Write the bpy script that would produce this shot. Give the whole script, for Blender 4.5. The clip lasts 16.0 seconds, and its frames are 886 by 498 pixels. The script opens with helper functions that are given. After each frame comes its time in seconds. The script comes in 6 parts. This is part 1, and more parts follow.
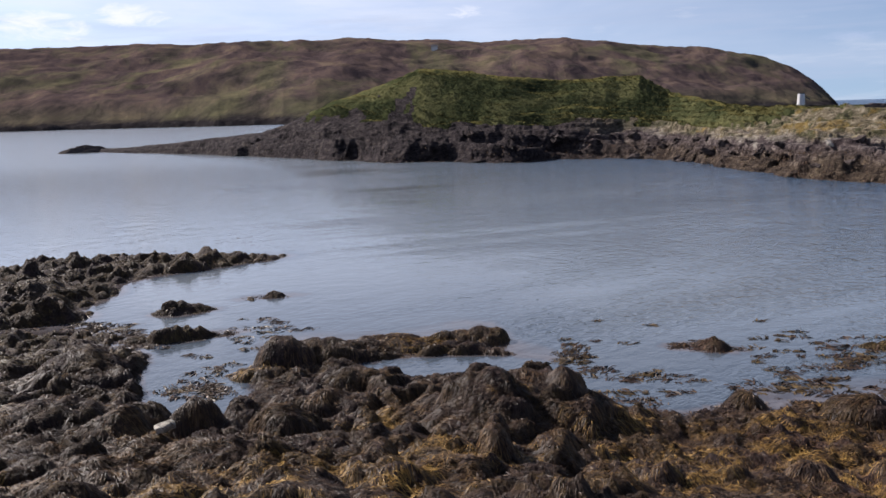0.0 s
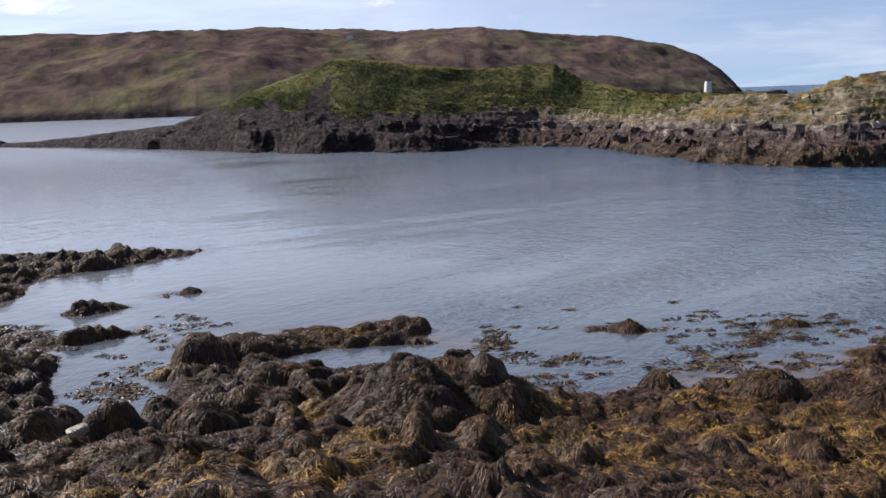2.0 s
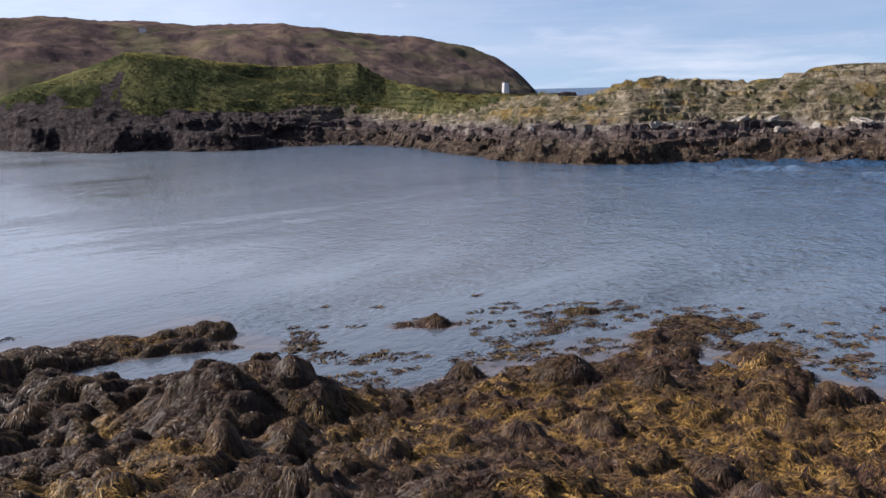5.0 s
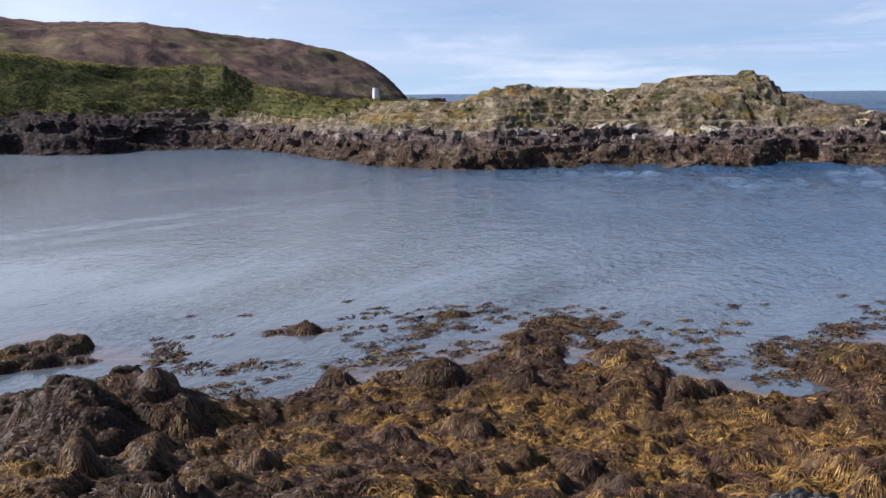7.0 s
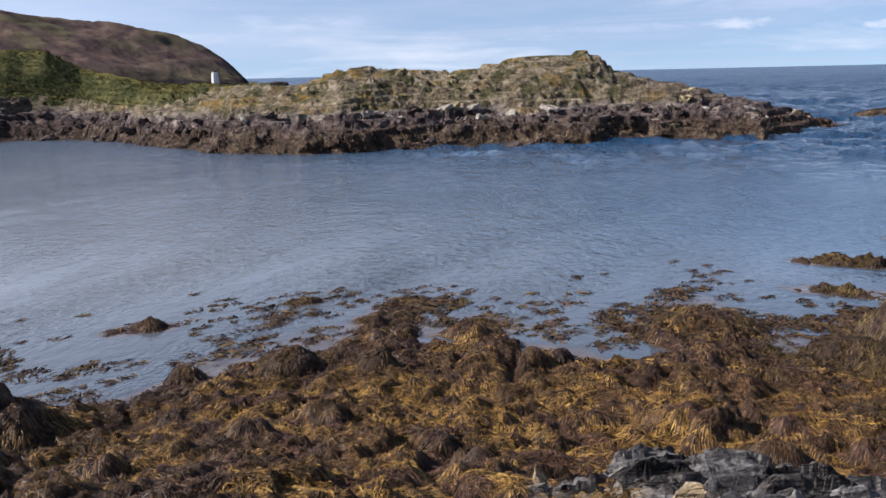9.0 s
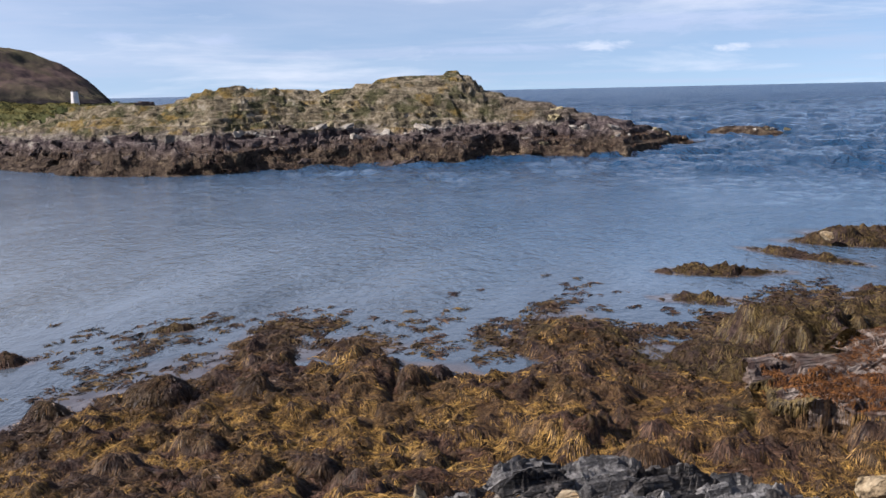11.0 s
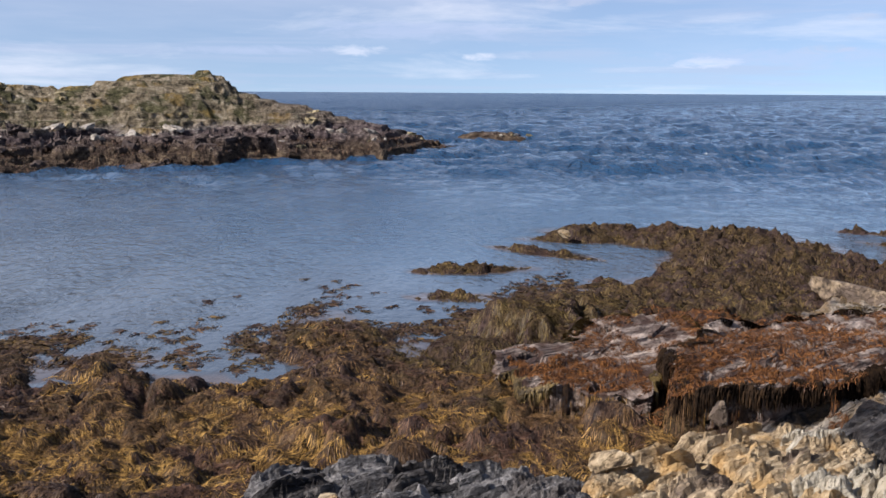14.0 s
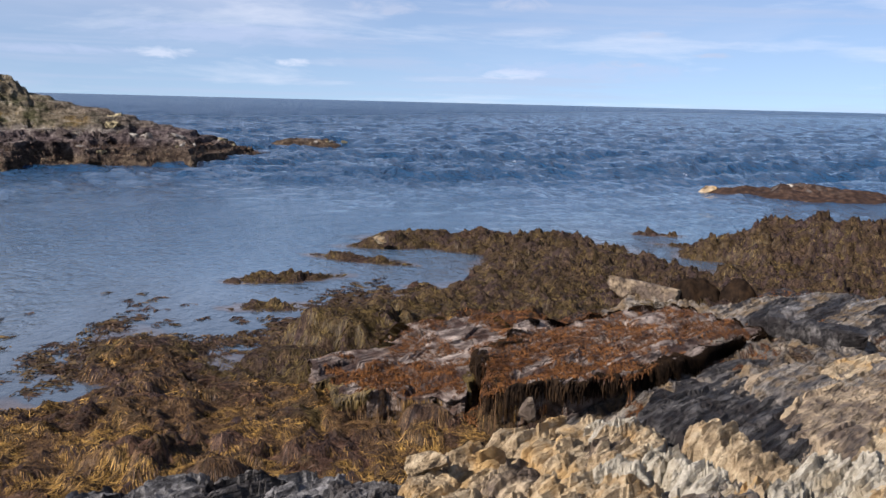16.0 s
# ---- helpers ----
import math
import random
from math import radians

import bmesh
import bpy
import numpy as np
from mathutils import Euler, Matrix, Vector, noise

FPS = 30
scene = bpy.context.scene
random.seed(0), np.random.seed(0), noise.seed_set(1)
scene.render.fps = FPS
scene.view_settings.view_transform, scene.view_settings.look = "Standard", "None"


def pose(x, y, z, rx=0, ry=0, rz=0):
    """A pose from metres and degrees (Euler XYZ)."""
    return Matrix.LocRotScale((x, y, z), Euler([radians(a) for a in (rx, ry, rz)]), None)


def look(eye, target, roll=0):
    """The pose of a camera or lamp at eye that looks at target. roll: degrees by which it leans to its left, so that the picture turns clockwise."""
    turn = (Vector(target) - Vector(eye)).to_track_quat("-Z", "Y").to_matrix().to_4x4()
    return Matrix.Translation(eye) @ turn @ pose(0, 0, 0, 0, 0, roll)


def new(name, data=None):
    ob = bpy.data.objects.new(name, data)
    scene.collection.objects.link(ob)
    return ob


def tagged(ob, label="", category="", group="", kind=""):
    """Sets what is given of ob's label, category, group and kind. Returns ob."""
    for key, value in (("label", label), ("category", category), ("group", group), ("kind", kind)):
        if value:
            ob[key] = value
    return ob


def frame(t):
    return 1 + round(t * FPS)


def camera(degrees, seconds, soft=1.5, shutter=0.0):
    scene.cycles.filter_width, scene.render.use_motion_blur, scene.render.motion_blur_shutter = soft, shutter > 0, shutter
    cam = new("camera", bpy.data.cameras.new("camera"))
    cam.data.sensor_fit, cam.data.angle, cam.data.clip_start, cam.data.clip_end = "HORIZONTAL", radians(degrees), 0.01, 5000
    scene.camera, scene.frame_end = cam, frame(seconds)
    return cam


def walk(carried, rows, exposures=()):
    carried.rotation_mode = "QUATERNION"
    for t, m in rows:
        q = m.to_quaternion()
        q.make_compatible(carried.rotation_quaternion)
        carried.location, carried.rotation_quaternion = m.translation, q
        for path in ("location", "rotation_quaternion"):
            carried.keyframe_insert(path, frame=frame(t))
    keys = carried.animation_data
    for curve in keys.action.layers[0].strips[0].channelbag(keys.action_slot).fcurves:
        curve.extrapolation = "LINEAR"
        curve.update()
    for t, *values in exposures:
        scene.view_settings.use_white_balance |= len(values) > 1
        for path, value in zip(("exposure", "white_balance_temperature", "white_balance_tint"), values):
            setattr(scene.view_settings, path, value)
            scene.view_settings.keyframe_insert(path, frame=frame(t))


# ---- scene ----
# camera: held at arm's length and turned to the right where it stands
cam = camera(55.49, 16.0)
EYE, ARM = 5.0, 0.284
ROWS = [
    (0.0, 0.00, -9.31, 1.69),
    (0.5, 1.02, -9.50, 2.02),
    (1.0, 1.97, -9.41, 2.05),
    (1.5, 3.64, -9.75, 2.19),
    (2.0, 5.43, -10.18, 2.17),
    (2.5, 7.44, -10.32, 2.01),
    (3.0, 9.74, -10.55, 1.85),
    (3.5, 11.93, -10.64, 2.05),
    (4.0, 14.46, -10.60, 1.79),
    (6.5, 24.77, -10.58, 0.87),
    (7.0, 27.37, -10.47, 0.50),
    (7.5, 29.27, -10.95, 0.30),
    (8.0, 32.73, -11.48, 0.38),
    (8.5, 35.79, -11.77, 0.63),
    (9.0, 37.56, -11.78, 1.30),
    (11.5, 48.61, -10.38, 0.76),
    (12.0, 51.21, -10.28, 0.35),
    (12.5, 53.70, -10.46, 0.18),
    (13.0, 57.05, -10.26, -0.23),
    (13.5, 60.23, -10.48, -0.28),
    (14.0, 62.44, -10.57, -0.34),
    (14.5, 64.35, -10.64, -0.38),
    (15.0, 67.71, -10.76, -1.10),
    (15.5, 71.75, -10.54, -1.50),
    (16.0, 74.96, -9.92, -1.42),
]


def held(yaw, pitch, roll):
    a = radians(yaw)
    return pose(ARM * math.sin(a), ARM * (math.cos(a) - 1), EYE, 0, 0, -yaw) @ pose(0, 0, 0, 90 + pitch) @ pose(0, 0, 0, 0, 0, -roll)


EXPOSURES = [(0.0, 0.83, 6250, 16), (1.5, 0.86, 6250, 16), (2.0, 0.96, 6250, 16), (2.5, 1.07, 6250, 16), (3.0, 1.10, 6250, 16), (3.5, 0.99, 6250, 16), (4.0, 0.99, 6250, 16), (6.5, 1.09, 6250, 16), (7.0, 1.13, 6250, 16), (7.5, 1.13, 6250, 16), (8.0, 1.04, 6250, 16), (9.0, 1.05, 6250, 16), (12.0, 1.06, 6250, 16), (14.0, 1.02, 6250, 16), (16.0, 0.98, 6250, 16)]
walk(cam, [(t, held(yaw, pitch, roll)) for t, yaw, pitch, roll in ROWS], EXPOSURES)

# ---- light: sun to the left of the first view, high autumn midday, thin cloud ----
SUN_AZ, SUN_EL = -57.0, 35.0
world = bpy.data.worlds.new("sky")
scene.world = world
world.use_nodes = True
wt = world.node_tree
wt.nodes.clear()


def wnode(kind, **values):
    n = wt.nodes.new(kind)
    for key, value in values.items():
        n.inputs[key].default_value = value
    return n


def wmath(op, a, b=None):
    n = wt.nodes.new("ShaderNodeMath")
    n.operation = op
    for i, v in enumerate((a, b)):
        if v is None:
            continue
        if isinstance(v, (int, float)):
            n.inputs[i].default_value = v
        else:
            wt.links.new(v, n.inputs[i])
    return n.outputs[0]


w_out = wt.nodes.new("ShaderNodeOutputWorld")
w_bg = wnode("ShaderNodeBackground", Strength=0.068)
sky = wt.nodes.new("ShaderNodeTexSky")
sky.sky_type = "NISHITA"
sky.sun_disc = False
sky.sun_elevation = radians(SUN_EL)
sky.sun_rotation = radians(SUN_AZ)
sky.altitude, sky.air_density, sky.dust_density, sky.ozone_density = 5, 1.0, 0.3, 2.5
w_co = wt.nodes.new("ShaderNodeTexCoord")
w_sep = wt.nodes.new("ShaderNodeSeparateXYZ")
wt.links.new(w_co.outputs["Generated"], w_sep.inputs[0])
# clear sea air: the blue reaches down almost to the horizon
w_up = wt.nodes.new("ShaderNodeVectorMath")
w_up.operation = "ADD"
w_up.inputs[1].default_value = (0, 0, 0.13)
wt.links.new(w_co.outputs["Generated"], w_up.inputs[0])
wt.links.new(w_up.outputs[0], sky.inputs["Vector"])
# banks and streaks of cloud, drawn out along the horizon
bearing = wmath("ARCTAN2", w_sep.outputs["X"], w_sep.outputs["Y"])
rise_ = wmath("MULTIPLY", wmath("POWER", wmath("MAXIMUM", w_sep.outputs["Z"], 0.0), 0.8), 1.0)


def w_noise(along, upward, detail, rough, shift=0.0, distort=0.3):
    uv = wt.nodes.new("ShaderNodeCombineXYZ")
    wt.links.new(wmath("MULTIPLY", bearing, along), uv.inputs[0])
    wt.links.new(wmath("MULTIPLY", rise_, upward), uv.inputs[1])
    uv.inputs[2].default_value = shift
    n = wnode("ShaderNodeTexNoise", Scale=1.0, Detail=detail, Roughness=rough, Distortion=distort)
    wt.links.new(uv.outputs[0], n.inputs["Vector"])
    return n.outputs["Fac"]


def w_ramp(fac, *stops):
    n = wt.nodes.new("ShaderNodeValToRGB")
    e = n.color_ramp.elements
    while len(e) < len(stops):
        e.new(0.5)
    for el, (p, c) in zip(e, stops):
        el.position, el.color = p, (c, c, c, 1)
    wt.links.new(fac, n.inputs[0])
    return n.outputs["Color"]


def w_mix(fac, a, b):
    n = wt.nodes.new("ShaderNodeMix")
    n.data_type = "RGBA"
    wt.links.new(fac, n.inputs["Factor"])
    wt.links.new(a, n.inputs["A"])
    if isinstance(b, tuple):
        n.inputs["B"].default_value = (*b, 1)
    else:
        wt.links.new(b, n.inputs["B"])
    return n.outputs["Result"]


# a thin white veil, thickest towards the sun
toward = wmath("COSINE", wmath("SUBTRACT", bearing, radians(SUN_AZ)))
aloft = w_ramp(w_sep.outputs["Z"], (0.0, 0.0), (0.09, 0.09), (0.24, 0.24))
veil = wmath("ADD", aloft, wmath("ADD", wmath("MULTIPLY", w_noise(2.2, 9.0, 6.0, 0.55), 0.75), wmath("ADD", -0.03, wmath("MULTIPLY", toward, 0.17))))
glow = wmath("ADD", wmath("MULTIPLY", wmath("POWER", wmath("MAXIMUM", toward, 0.0), 2.0), 0.72), 0.91)
w_scale = wt.nodes.new("ShaderNodeVectorMath")
w_scale.operation = "SCALE"
w_scale.inputs[0].default_value = (6.3, 6.7, 7.6)
wt.links.new(glow, w_scale.inputs["Scale"])
white_ = w_scale.outputs[0]
low_ = w_ramp(w_sep.outputs["Z"], (0.24, 1.0), (0.54, 0.10))
day = w_mix(wmath("MULTIPLY", w_ramp(veil, (0.28, 0.12), (0.50, 0.42), (0.78, 0.85)), low_), sky.outputs[0], white_)
bank = w_ramp(w_noise(2.6, 30.0, 7.0, 0.6, 3.7), (0.50, 0.0), (0.68, 0.5))
day = w_mix(bank, day, (4.0, 4.7, 6.0))
puff_ = w_ramp(w_noise(4.2, 19.0, 8.0, 0.60, 8.2), (0.52, 0.0), (0.76, 0.48))
day = w_mix(puff_, day, (7.4, 7.6, 7.9))
# single clouds: bearing, height, half-width, half-height in degrees, tone
ragged = w_noise(26.0, 60.0, 6.0, 0.65, 1.3, 0.6)
for c_az, c_el, c_w, c_h, tone_ in [
    (-19.4, 6.3, 2.4, 0.8, "white"), (-24.8, 5.6, 4.2, 0.9, "white"), (1.6, 6.4, 1.4, 0.5, "white"), (25.5, 3.7, 2.0, 0.3, "thin"), (31.5, 3.5, 2.2, 0.4, "thin"),
    (56.9, 2.65, 2.2, 0.45, "soft"), (64.8, 2.3, 1.2, 0.3, "soft"), (79.3, 1.9, 2.2, 0.4, "soft"),
    (70.5, 5.9, 2.9, 0.6, "grey"), (79.8, 6.4, 2.6, 0.55, "grey"), (86.2, 2.7, 1.6, 0.35, "grey"), (92.1, 3.25, 1.3, 0.2, "grey"), (88.2, 4.5, 1.2, 0.25, "grey"), (60.6, 4.0, 9.0, 0.9, "thin"), (84.0, 2.2, 9.0, 0.7, "thin"), (49.5, 2.6, 5.5, 0.35, "thin"),
]:
    across_ = wmath("DIVIDE", wmath("SUBTRACT", bearing, radians(c_az)), radians(c_w))
    up_ = wmath("DIVIDE", wmath("SUBTRACT", w_sep.outputs["Z"], math.sin(radians(c_el))), radians(c_h))
    body = wmath("SUBTRACT", 1.0, wmath("ADD", wmath("MULTIPLY", across_, across_), wmath("MULTIPLY", up_, up_)))
    body = wmath("ADD", body, wmath("MULTIPLY", wmath("SUBTRACT", ragged, 0.54), 4.0))
    amount_, tint_ = {"white": (0.75, (8.6, 8.7, 8.9)), "soft": (0.45, (7.2, 7.5, 8.0)), "grey": (0.6, (4.3, 4.9, 6.0)), "thin": (0.42, (4.2, 5.0, 6.6))}[tone_]
    day = w_mix(w_ramp(body, (0.0, 0.0), (1.0, amount_)), day, tint_)
wt.links.new(day, w_bg.inputs["Color"])
wt.links.new(w_bg.outputs[0], w_out.inputs["Surface"])

sun = new("sun", bpy.data.lights.new("sun", "SUN"))
sun.data.energy, sun.data.angle, sun.data.color = 5.0, radians(0.6), (1.0, 0.94, 0.84)
s_az, s_el = radians(SUN_AZ), radians(SUN_EL)
sun.matrix_world = look((60 * math.sin(s_az) * math.cos(s_el), 60 * math.cos(s_az) * math.cos(s_el), 60 * math.sin(s_el)), (0, 0, 0))


# ---- materials ----
class Mat:
    """A small builder round one node material."""

    def __init__(self, name, rough=0.6, spec=0.5, metal=0.0):
        self.m = bpy.data.materials.new(name)
        self.m.use_nodes = True
        self.t = self.m.node_tree
        self.bsdf = self.t.nodes["Principled BSDF"]
        self.bsdf.inputs["Roughness"].default_value = rough
        self.bsdf.inputs["Specular IOR Level"].default_value = spec
        self.bsdf.inputs["Metallic"].default_value = metal
        self.pos = self.t.nodes.new("ShaderNodeNewGeometry")

    def link(self, a, b):
        self.t.links.new(a, b)

    def coords(self, scale=(1, 1, 1), turn=(0, 0, 0)):
        n = self.t.nodes.new("ShaderNodeMapping")
        n.inputs["Scale"].default_value = scale
        n.inputs["Rotation"].default_value = [radians(a) for a in turn]
        self.link(self.pos.outputs["Position"], n.inputs["Vector"])
        return n.outputs[0]

    def along(self, turn, scale):
        first = self.coords((1, 1, 1), (0, 0, turn))
        n = self.t.nodes.new("ShaderNodeMapping")
        n.inputs["Scale"].default_value = scale
        self.link(first, n.inputs["Vector"])
        return n.outputs[0]

    def noise(self, scale, detail=4.0, rough=0.55, vec=None, distort=0.0):
        n = self.t.nodes.new("ShaderNodeTexNoise")
        n.inputs["Scale"].default_value, n.inputs["Detail"].default_value = scale, detail
        n.inputs["Roughness"].default_value, n.inputs["Distortion"].default_value = rough, distort
        self.link(vec or self.pos.outputs["Position"], n.inputs["Vector"])
        return n.outputs["Fac"]

    def cells(self, scale, vec=None, feature="F1"):
        n = self.t.nodes.new("ShaderNodeTexVoronoi")
        n.feature = feature
        n.inputs["Scale"].default_value = scale
        self.link(vec or self.pos.outputs["Position"], n.inputs["Vector"])
        return n.outputs["Distance"]

    def math(self, op, a, b=0.0, clamp=False):
        n = self.t.nodes.new("ShaderNodeMath")
        n.operation, n.use_clamp = op, clamp
        for i, v in enumerate((a, b)):
            if isinstance(v, (int, float)):
                n.inputs[i].default_value = v
            else:
                self.link(v, n.inputs[i])
        return n.outputs[0]

    def ramp(self, fac, *stops):
        n = self.t.nodes.new("ShaderNodeValToRGB")
        e = n.color_ramp.elements
        while len(e) < len(stops):
            e.new(0.5)
        for el, (p, c) in zip(e, stops):
            el.position = p
            el.color = (*c, 1) if isinstance(c, tuple) else (c, c, c, 1)
        self.link(fac, n.inputs[0])
        return n.outputs["Color"]

    def mix(self, fac, a, b):
        n = self.t.nodes.new("ShaderNodeMix")
        n.data_type = "RGBA"
        for key, v in (("Factor", fac), ("A", a), ("B", b)):
            if isinstance(v, tuple):
                n.inputs[key].default_value = (*v, 1)
            elif isinstance(v, (int, float)):
                n.inputs[key].default_value = v if key == "Factor" else (v, v, v, 1)
            else:
                self.link(v, n.inputs[key])
        return n.outputs["Result"]

    def axis(self, which):
        n = self.t.nodes.new("ShaderNodeSeparateXYZ")
        self.link(self.pos.outputs["Position"], n.inputs[0])
        return n.outputs[which]

    def facing_up(self):
        n = self.t.nodes.new("ShaderNodeSeparateXYZ")
        self.link(self.pos.outputs["Normal"], n.inputs[0])
        return n.outputs["Z"]

    def color(self, v):
        if isinstance(v, tuple):
            self.bsdf.inputs["Base Color"].default_value = (*v, 1)
        else:
            self.link(v, self.bsdf.inputs["Base Color"])

    def rough(self, v):
        self.link(v, self.bsdf.inputs["Roughness"])

    def bump(self, height, strength=0.5, distance=0.05, under=None):
        n = self.t.nodes.new("ShaderNodeBump")
        n.inputs["Strength"].default_value, n.inputs["Distance"].default_value = strength, distance
        self.link(height, n.inputs["Height"])
        if under is not None:
            self.link(under, n.inputs["Normal"])
        self.link(n.outputs[0], self.bsdf.inputs["Normal"])
        return n.outputs[0]


def weed_material(name, dark, mid, light, rough=0.5, spec=0.16):
    """Wet wrack: tufts of one tone, older and fresher patches, small differences from frond to frond."""
    a = Mat(name, rough, spec)
    own = a.math("MULTIPLY", a.math("SUBTRACT", a.pos.outputs["Random Per Island"], 0.5), 0.26)
    tuft = a.math("ADD", a.noise(3.6, 6.0, 0.72), own)
    tone = a.ramp(tuft, (0.37, dark), (0.51, mid), (0.66, light))
    patch = a.noise(0.9, 3.0)
    a.color(a.mix(a.ramp(patch, (0.46, 0.0), (0.64, 0.5)), tone, tuple(0.6 * c for c in mid)))
    a.bump(a.noise(60.0, 2.0), 0.3, 0.01)
    return a.m


M_GOLD = weed_material("golden_wrack", (0.036, 0.021, 0.009), (0.165, 0.092, 0.026), (0.41, 0.245, 0.066))
M_BROWN = weed_material("brown_wrack", (0.032, 0.018, 0.010), (0.094, 0.052, 0.024), (0.190, 0.113, 0.047))
M_DARK = weed_material("dark_wrack", (0.015, 0.0088, 0.0065), (0.044, 0.0255, 0.017), (0.105, 0.066, 0.040))
M_RED = weed_material("red_weed", (0.022, 0.012, 0.009), (0.066, 0.034, 0.021), (0.14, 0.078, 0.048))
M_RUST = weed_material("rust_wrack", (0.034, 0.015, 0.008), (0.104, 0.042, 0.013), (0.195, 0.083, 0.025))
M_OLIVE = weed_material("olive_wrack", (0.022, 0.015, 0.007), (0.064, 0.043, 0.016), (0.145, 0.100, 0.035))
M_FLOAT = weed_material("floating_wrack", (0.024, 0.015, 0.009), (0.060, 0.038, 0.017), (0.120, 0.078, 0.030))
M_FAR_WEED = weed_material("shore_wrack", (0.026, 0.017, 0.013), (0.078, 0.050, 0.032), (0.20, 0.135, 0.068))
# near-black on purpose: shade below the slab edge and in the hollow, as colour
M_SHADE_WEED = weed_material("shade_black_wrack", (0.006, 0.004, 0.003), (0.014, 0.009, 0.006), (0.034, 0.020, 0.011), 0.8, 0.03)


def shore_material():
    """Rock felted over with short wet wrack, in brown, olive and dull purple."""
    a = Mat("shore_ground", 0.7, 0.08)
    fine = a.noise(9.0, 6.0, 0.68)
    weed = a.ramp(fine, (0.32, (0.012, 0.008, 0.006)), (0.52, (0.040, 0.026, 0.014)), (0.64, (0.078, 0.050, 0.023)), (0.78, (0.13, 0.084, 0.033)))
    purple = a.ramp(fine, (0.34, (0.012, 0.008, 0.008)), (0.58, (0.042, 0.027, 0.024)), (0.76, (0.095, 0.066, 0.056)))
    a.color(a.mix(a.ramp(a.noise(1.4, 4.0), (0.46, 0.0), (0.6, 1.0)), weed, purple))
    a.bump(a.math("ADD", a.noise(26.0, 6.0, 0.7), a.cells(14.0)), 0.9, 0.05)
    return a.m


M_SHORE = shore_material()


STRIKE = 121.0        # bearing along which the slate beds run


def stone_material(name, dark, mid, pale, stain, amount, fine):
    """Layered slate: thin beds of light and dark along the strike, stained, split by fine cracks."""
    a = Mat(name, 0.7, 0.16)
    beds = a.along(STRIKE, (9.0 * fine, 0.9, 7.0 * fine))
    strata = a.noise(1.0, 8.0, 0.66, beds, 0.14)
    broad = a.noise(0.35, 3.0, 0.5, beds, 0.2)
    base = a.ramp(a.math("ADD", a.math("MULTIPLY", strata, 0.6), a.math("MULTIPLY", broad, 0.4)), (0.39, dark), (0.47, mid), (0.62, pale))
    blot = a.ramp(a.noise(2.3, 6.0, 0.65), (0.62 - amount * 0.4, 0.0), (0.72 - amount * 0.3, 1.0))
    crack = a.ramp(a.math("ABSOLUTE", a.math("SUBTRACT", a.noise(1.0, 4.0, 0.55, a.along(STRIKE, (7.0 * fine, 0.8, 5.0 * fine)), 0.15), 0.5)), (0.0, 0.0), (0.028, 1.0))
    a.color(a.mix(a.ramp(crack, (0.0, 0.75), (0.5, 0.0)), a.mix(blot, base, stain), dark))
    a.rough(a.ramp(strata, (0.3, 0.45), (0.7, 0.85)))
    h = a.math("ADD", a.math("MULTIPLY", strata, 1.8), a.math("MULTIPLY", crack, 0.5))
    a.bump(a.math("ADD", h, a.math("MULTIPLY", a.noise(40.0, 5.0, 0.7), 0.5)), 0.9, 0.06)
    return a.m


M_SLATE = stone_material("grey_slate", (0.008, 0.0075, 0.008), (0.026, 0.024, 0.024), (0.15, 0.138, 0.13), (0.018, 0.015, 0.015), 0.45, 1.1)
M_SHELF = stone_material("shelf_slate", (0.020, 0.018, 0.018), (0.090, 0.080, 0.074), (0.30, 0.26, 0.21), (0.15, 0.105, 0.060), 0.40, 1.0)
M_TAN = stone_material("tan_slate", (0.030, 0.021, 0.014), (0.27, 0.20, 0.12), (0.52, 0.42, 0.28), (0.42, 0.26, 0.10), 0.26, 1.3)
M_BED = stone_material("bedded_tan_slate", (0.034, 0.025, 0.019), (0.21, 0.158, 0.105), (0.42, 0.33, 0.22), (0.10, 0.075, 0.058), 0.40, 0.8)
M_PALE = stone_material("pale_stone", (0.07, 0.06, 0.05), (0.33, 0.295, 0.24), (0.50, 0.46, 0.39), (0.24, 0.21, 0.165), 0.35, 0.7)
M_PINK = stone_material("weathered_slab_stone", (0.020, 0.014, 0.013), (0.14, 0.108, 0.092), (0.38, 0.31, 0.26), (0.055, 0.032, 0.024), 0.42, 0.8)


def broken_stone_material(name, dark, mid, pale, stain):
    """A broken bed face: mottled, grainy, stained in places, drawn out a little along the strike."""
    a = Mat(name, 0.8, 0.15)
    flow = a.along(STRIKE, (1.6, 0.7, 1.6))
    mottle = a.noise(2.6, 7.0, 0.68, flow)
    grain = a.noise(24.0, 5.0, 0.7)
    base = a.ramp(a.math("ADD", a.math("MULTIPLY", mottle, 0.72), a.math("MULTIPLY", grain, 0.28)), (0.36, dark), (0.47, mid), (0.60, pale))
    hue = a.ramp(a.noise(1.3, 4.0, 0.6), (0.52, 0.0), (0.66, 0.8))
    own = a.ramp(a.pos.outputs["Random Per Island"], (0.0, 0.78), (1.0, 1.0))
    n = a.t.nodes.new("ShaderNodeMix")
    n.data_type, n.blend_type = "RGBA", "MULTIPLY"
    n.inputs["Factor"].default_value = 1.0
    a.link(a.mix(hue, base, stain), n.inputs["A"])
    a.link(own, n.inputs["B"])
    a.color(n.outputs["Result"])
    splinter = a.noise(1.0, 6.0, 0.7, a.along(STRIKE, (22.0, 2.2, 22.0)))
    a.bump(a.math("ADD", a.math("MULTIPLY", splinter, 1.2), a.math("ADD", mottle, a.math("MULTIPLY", grain, 0.7))), 1.0, 0.06)
    return a.m


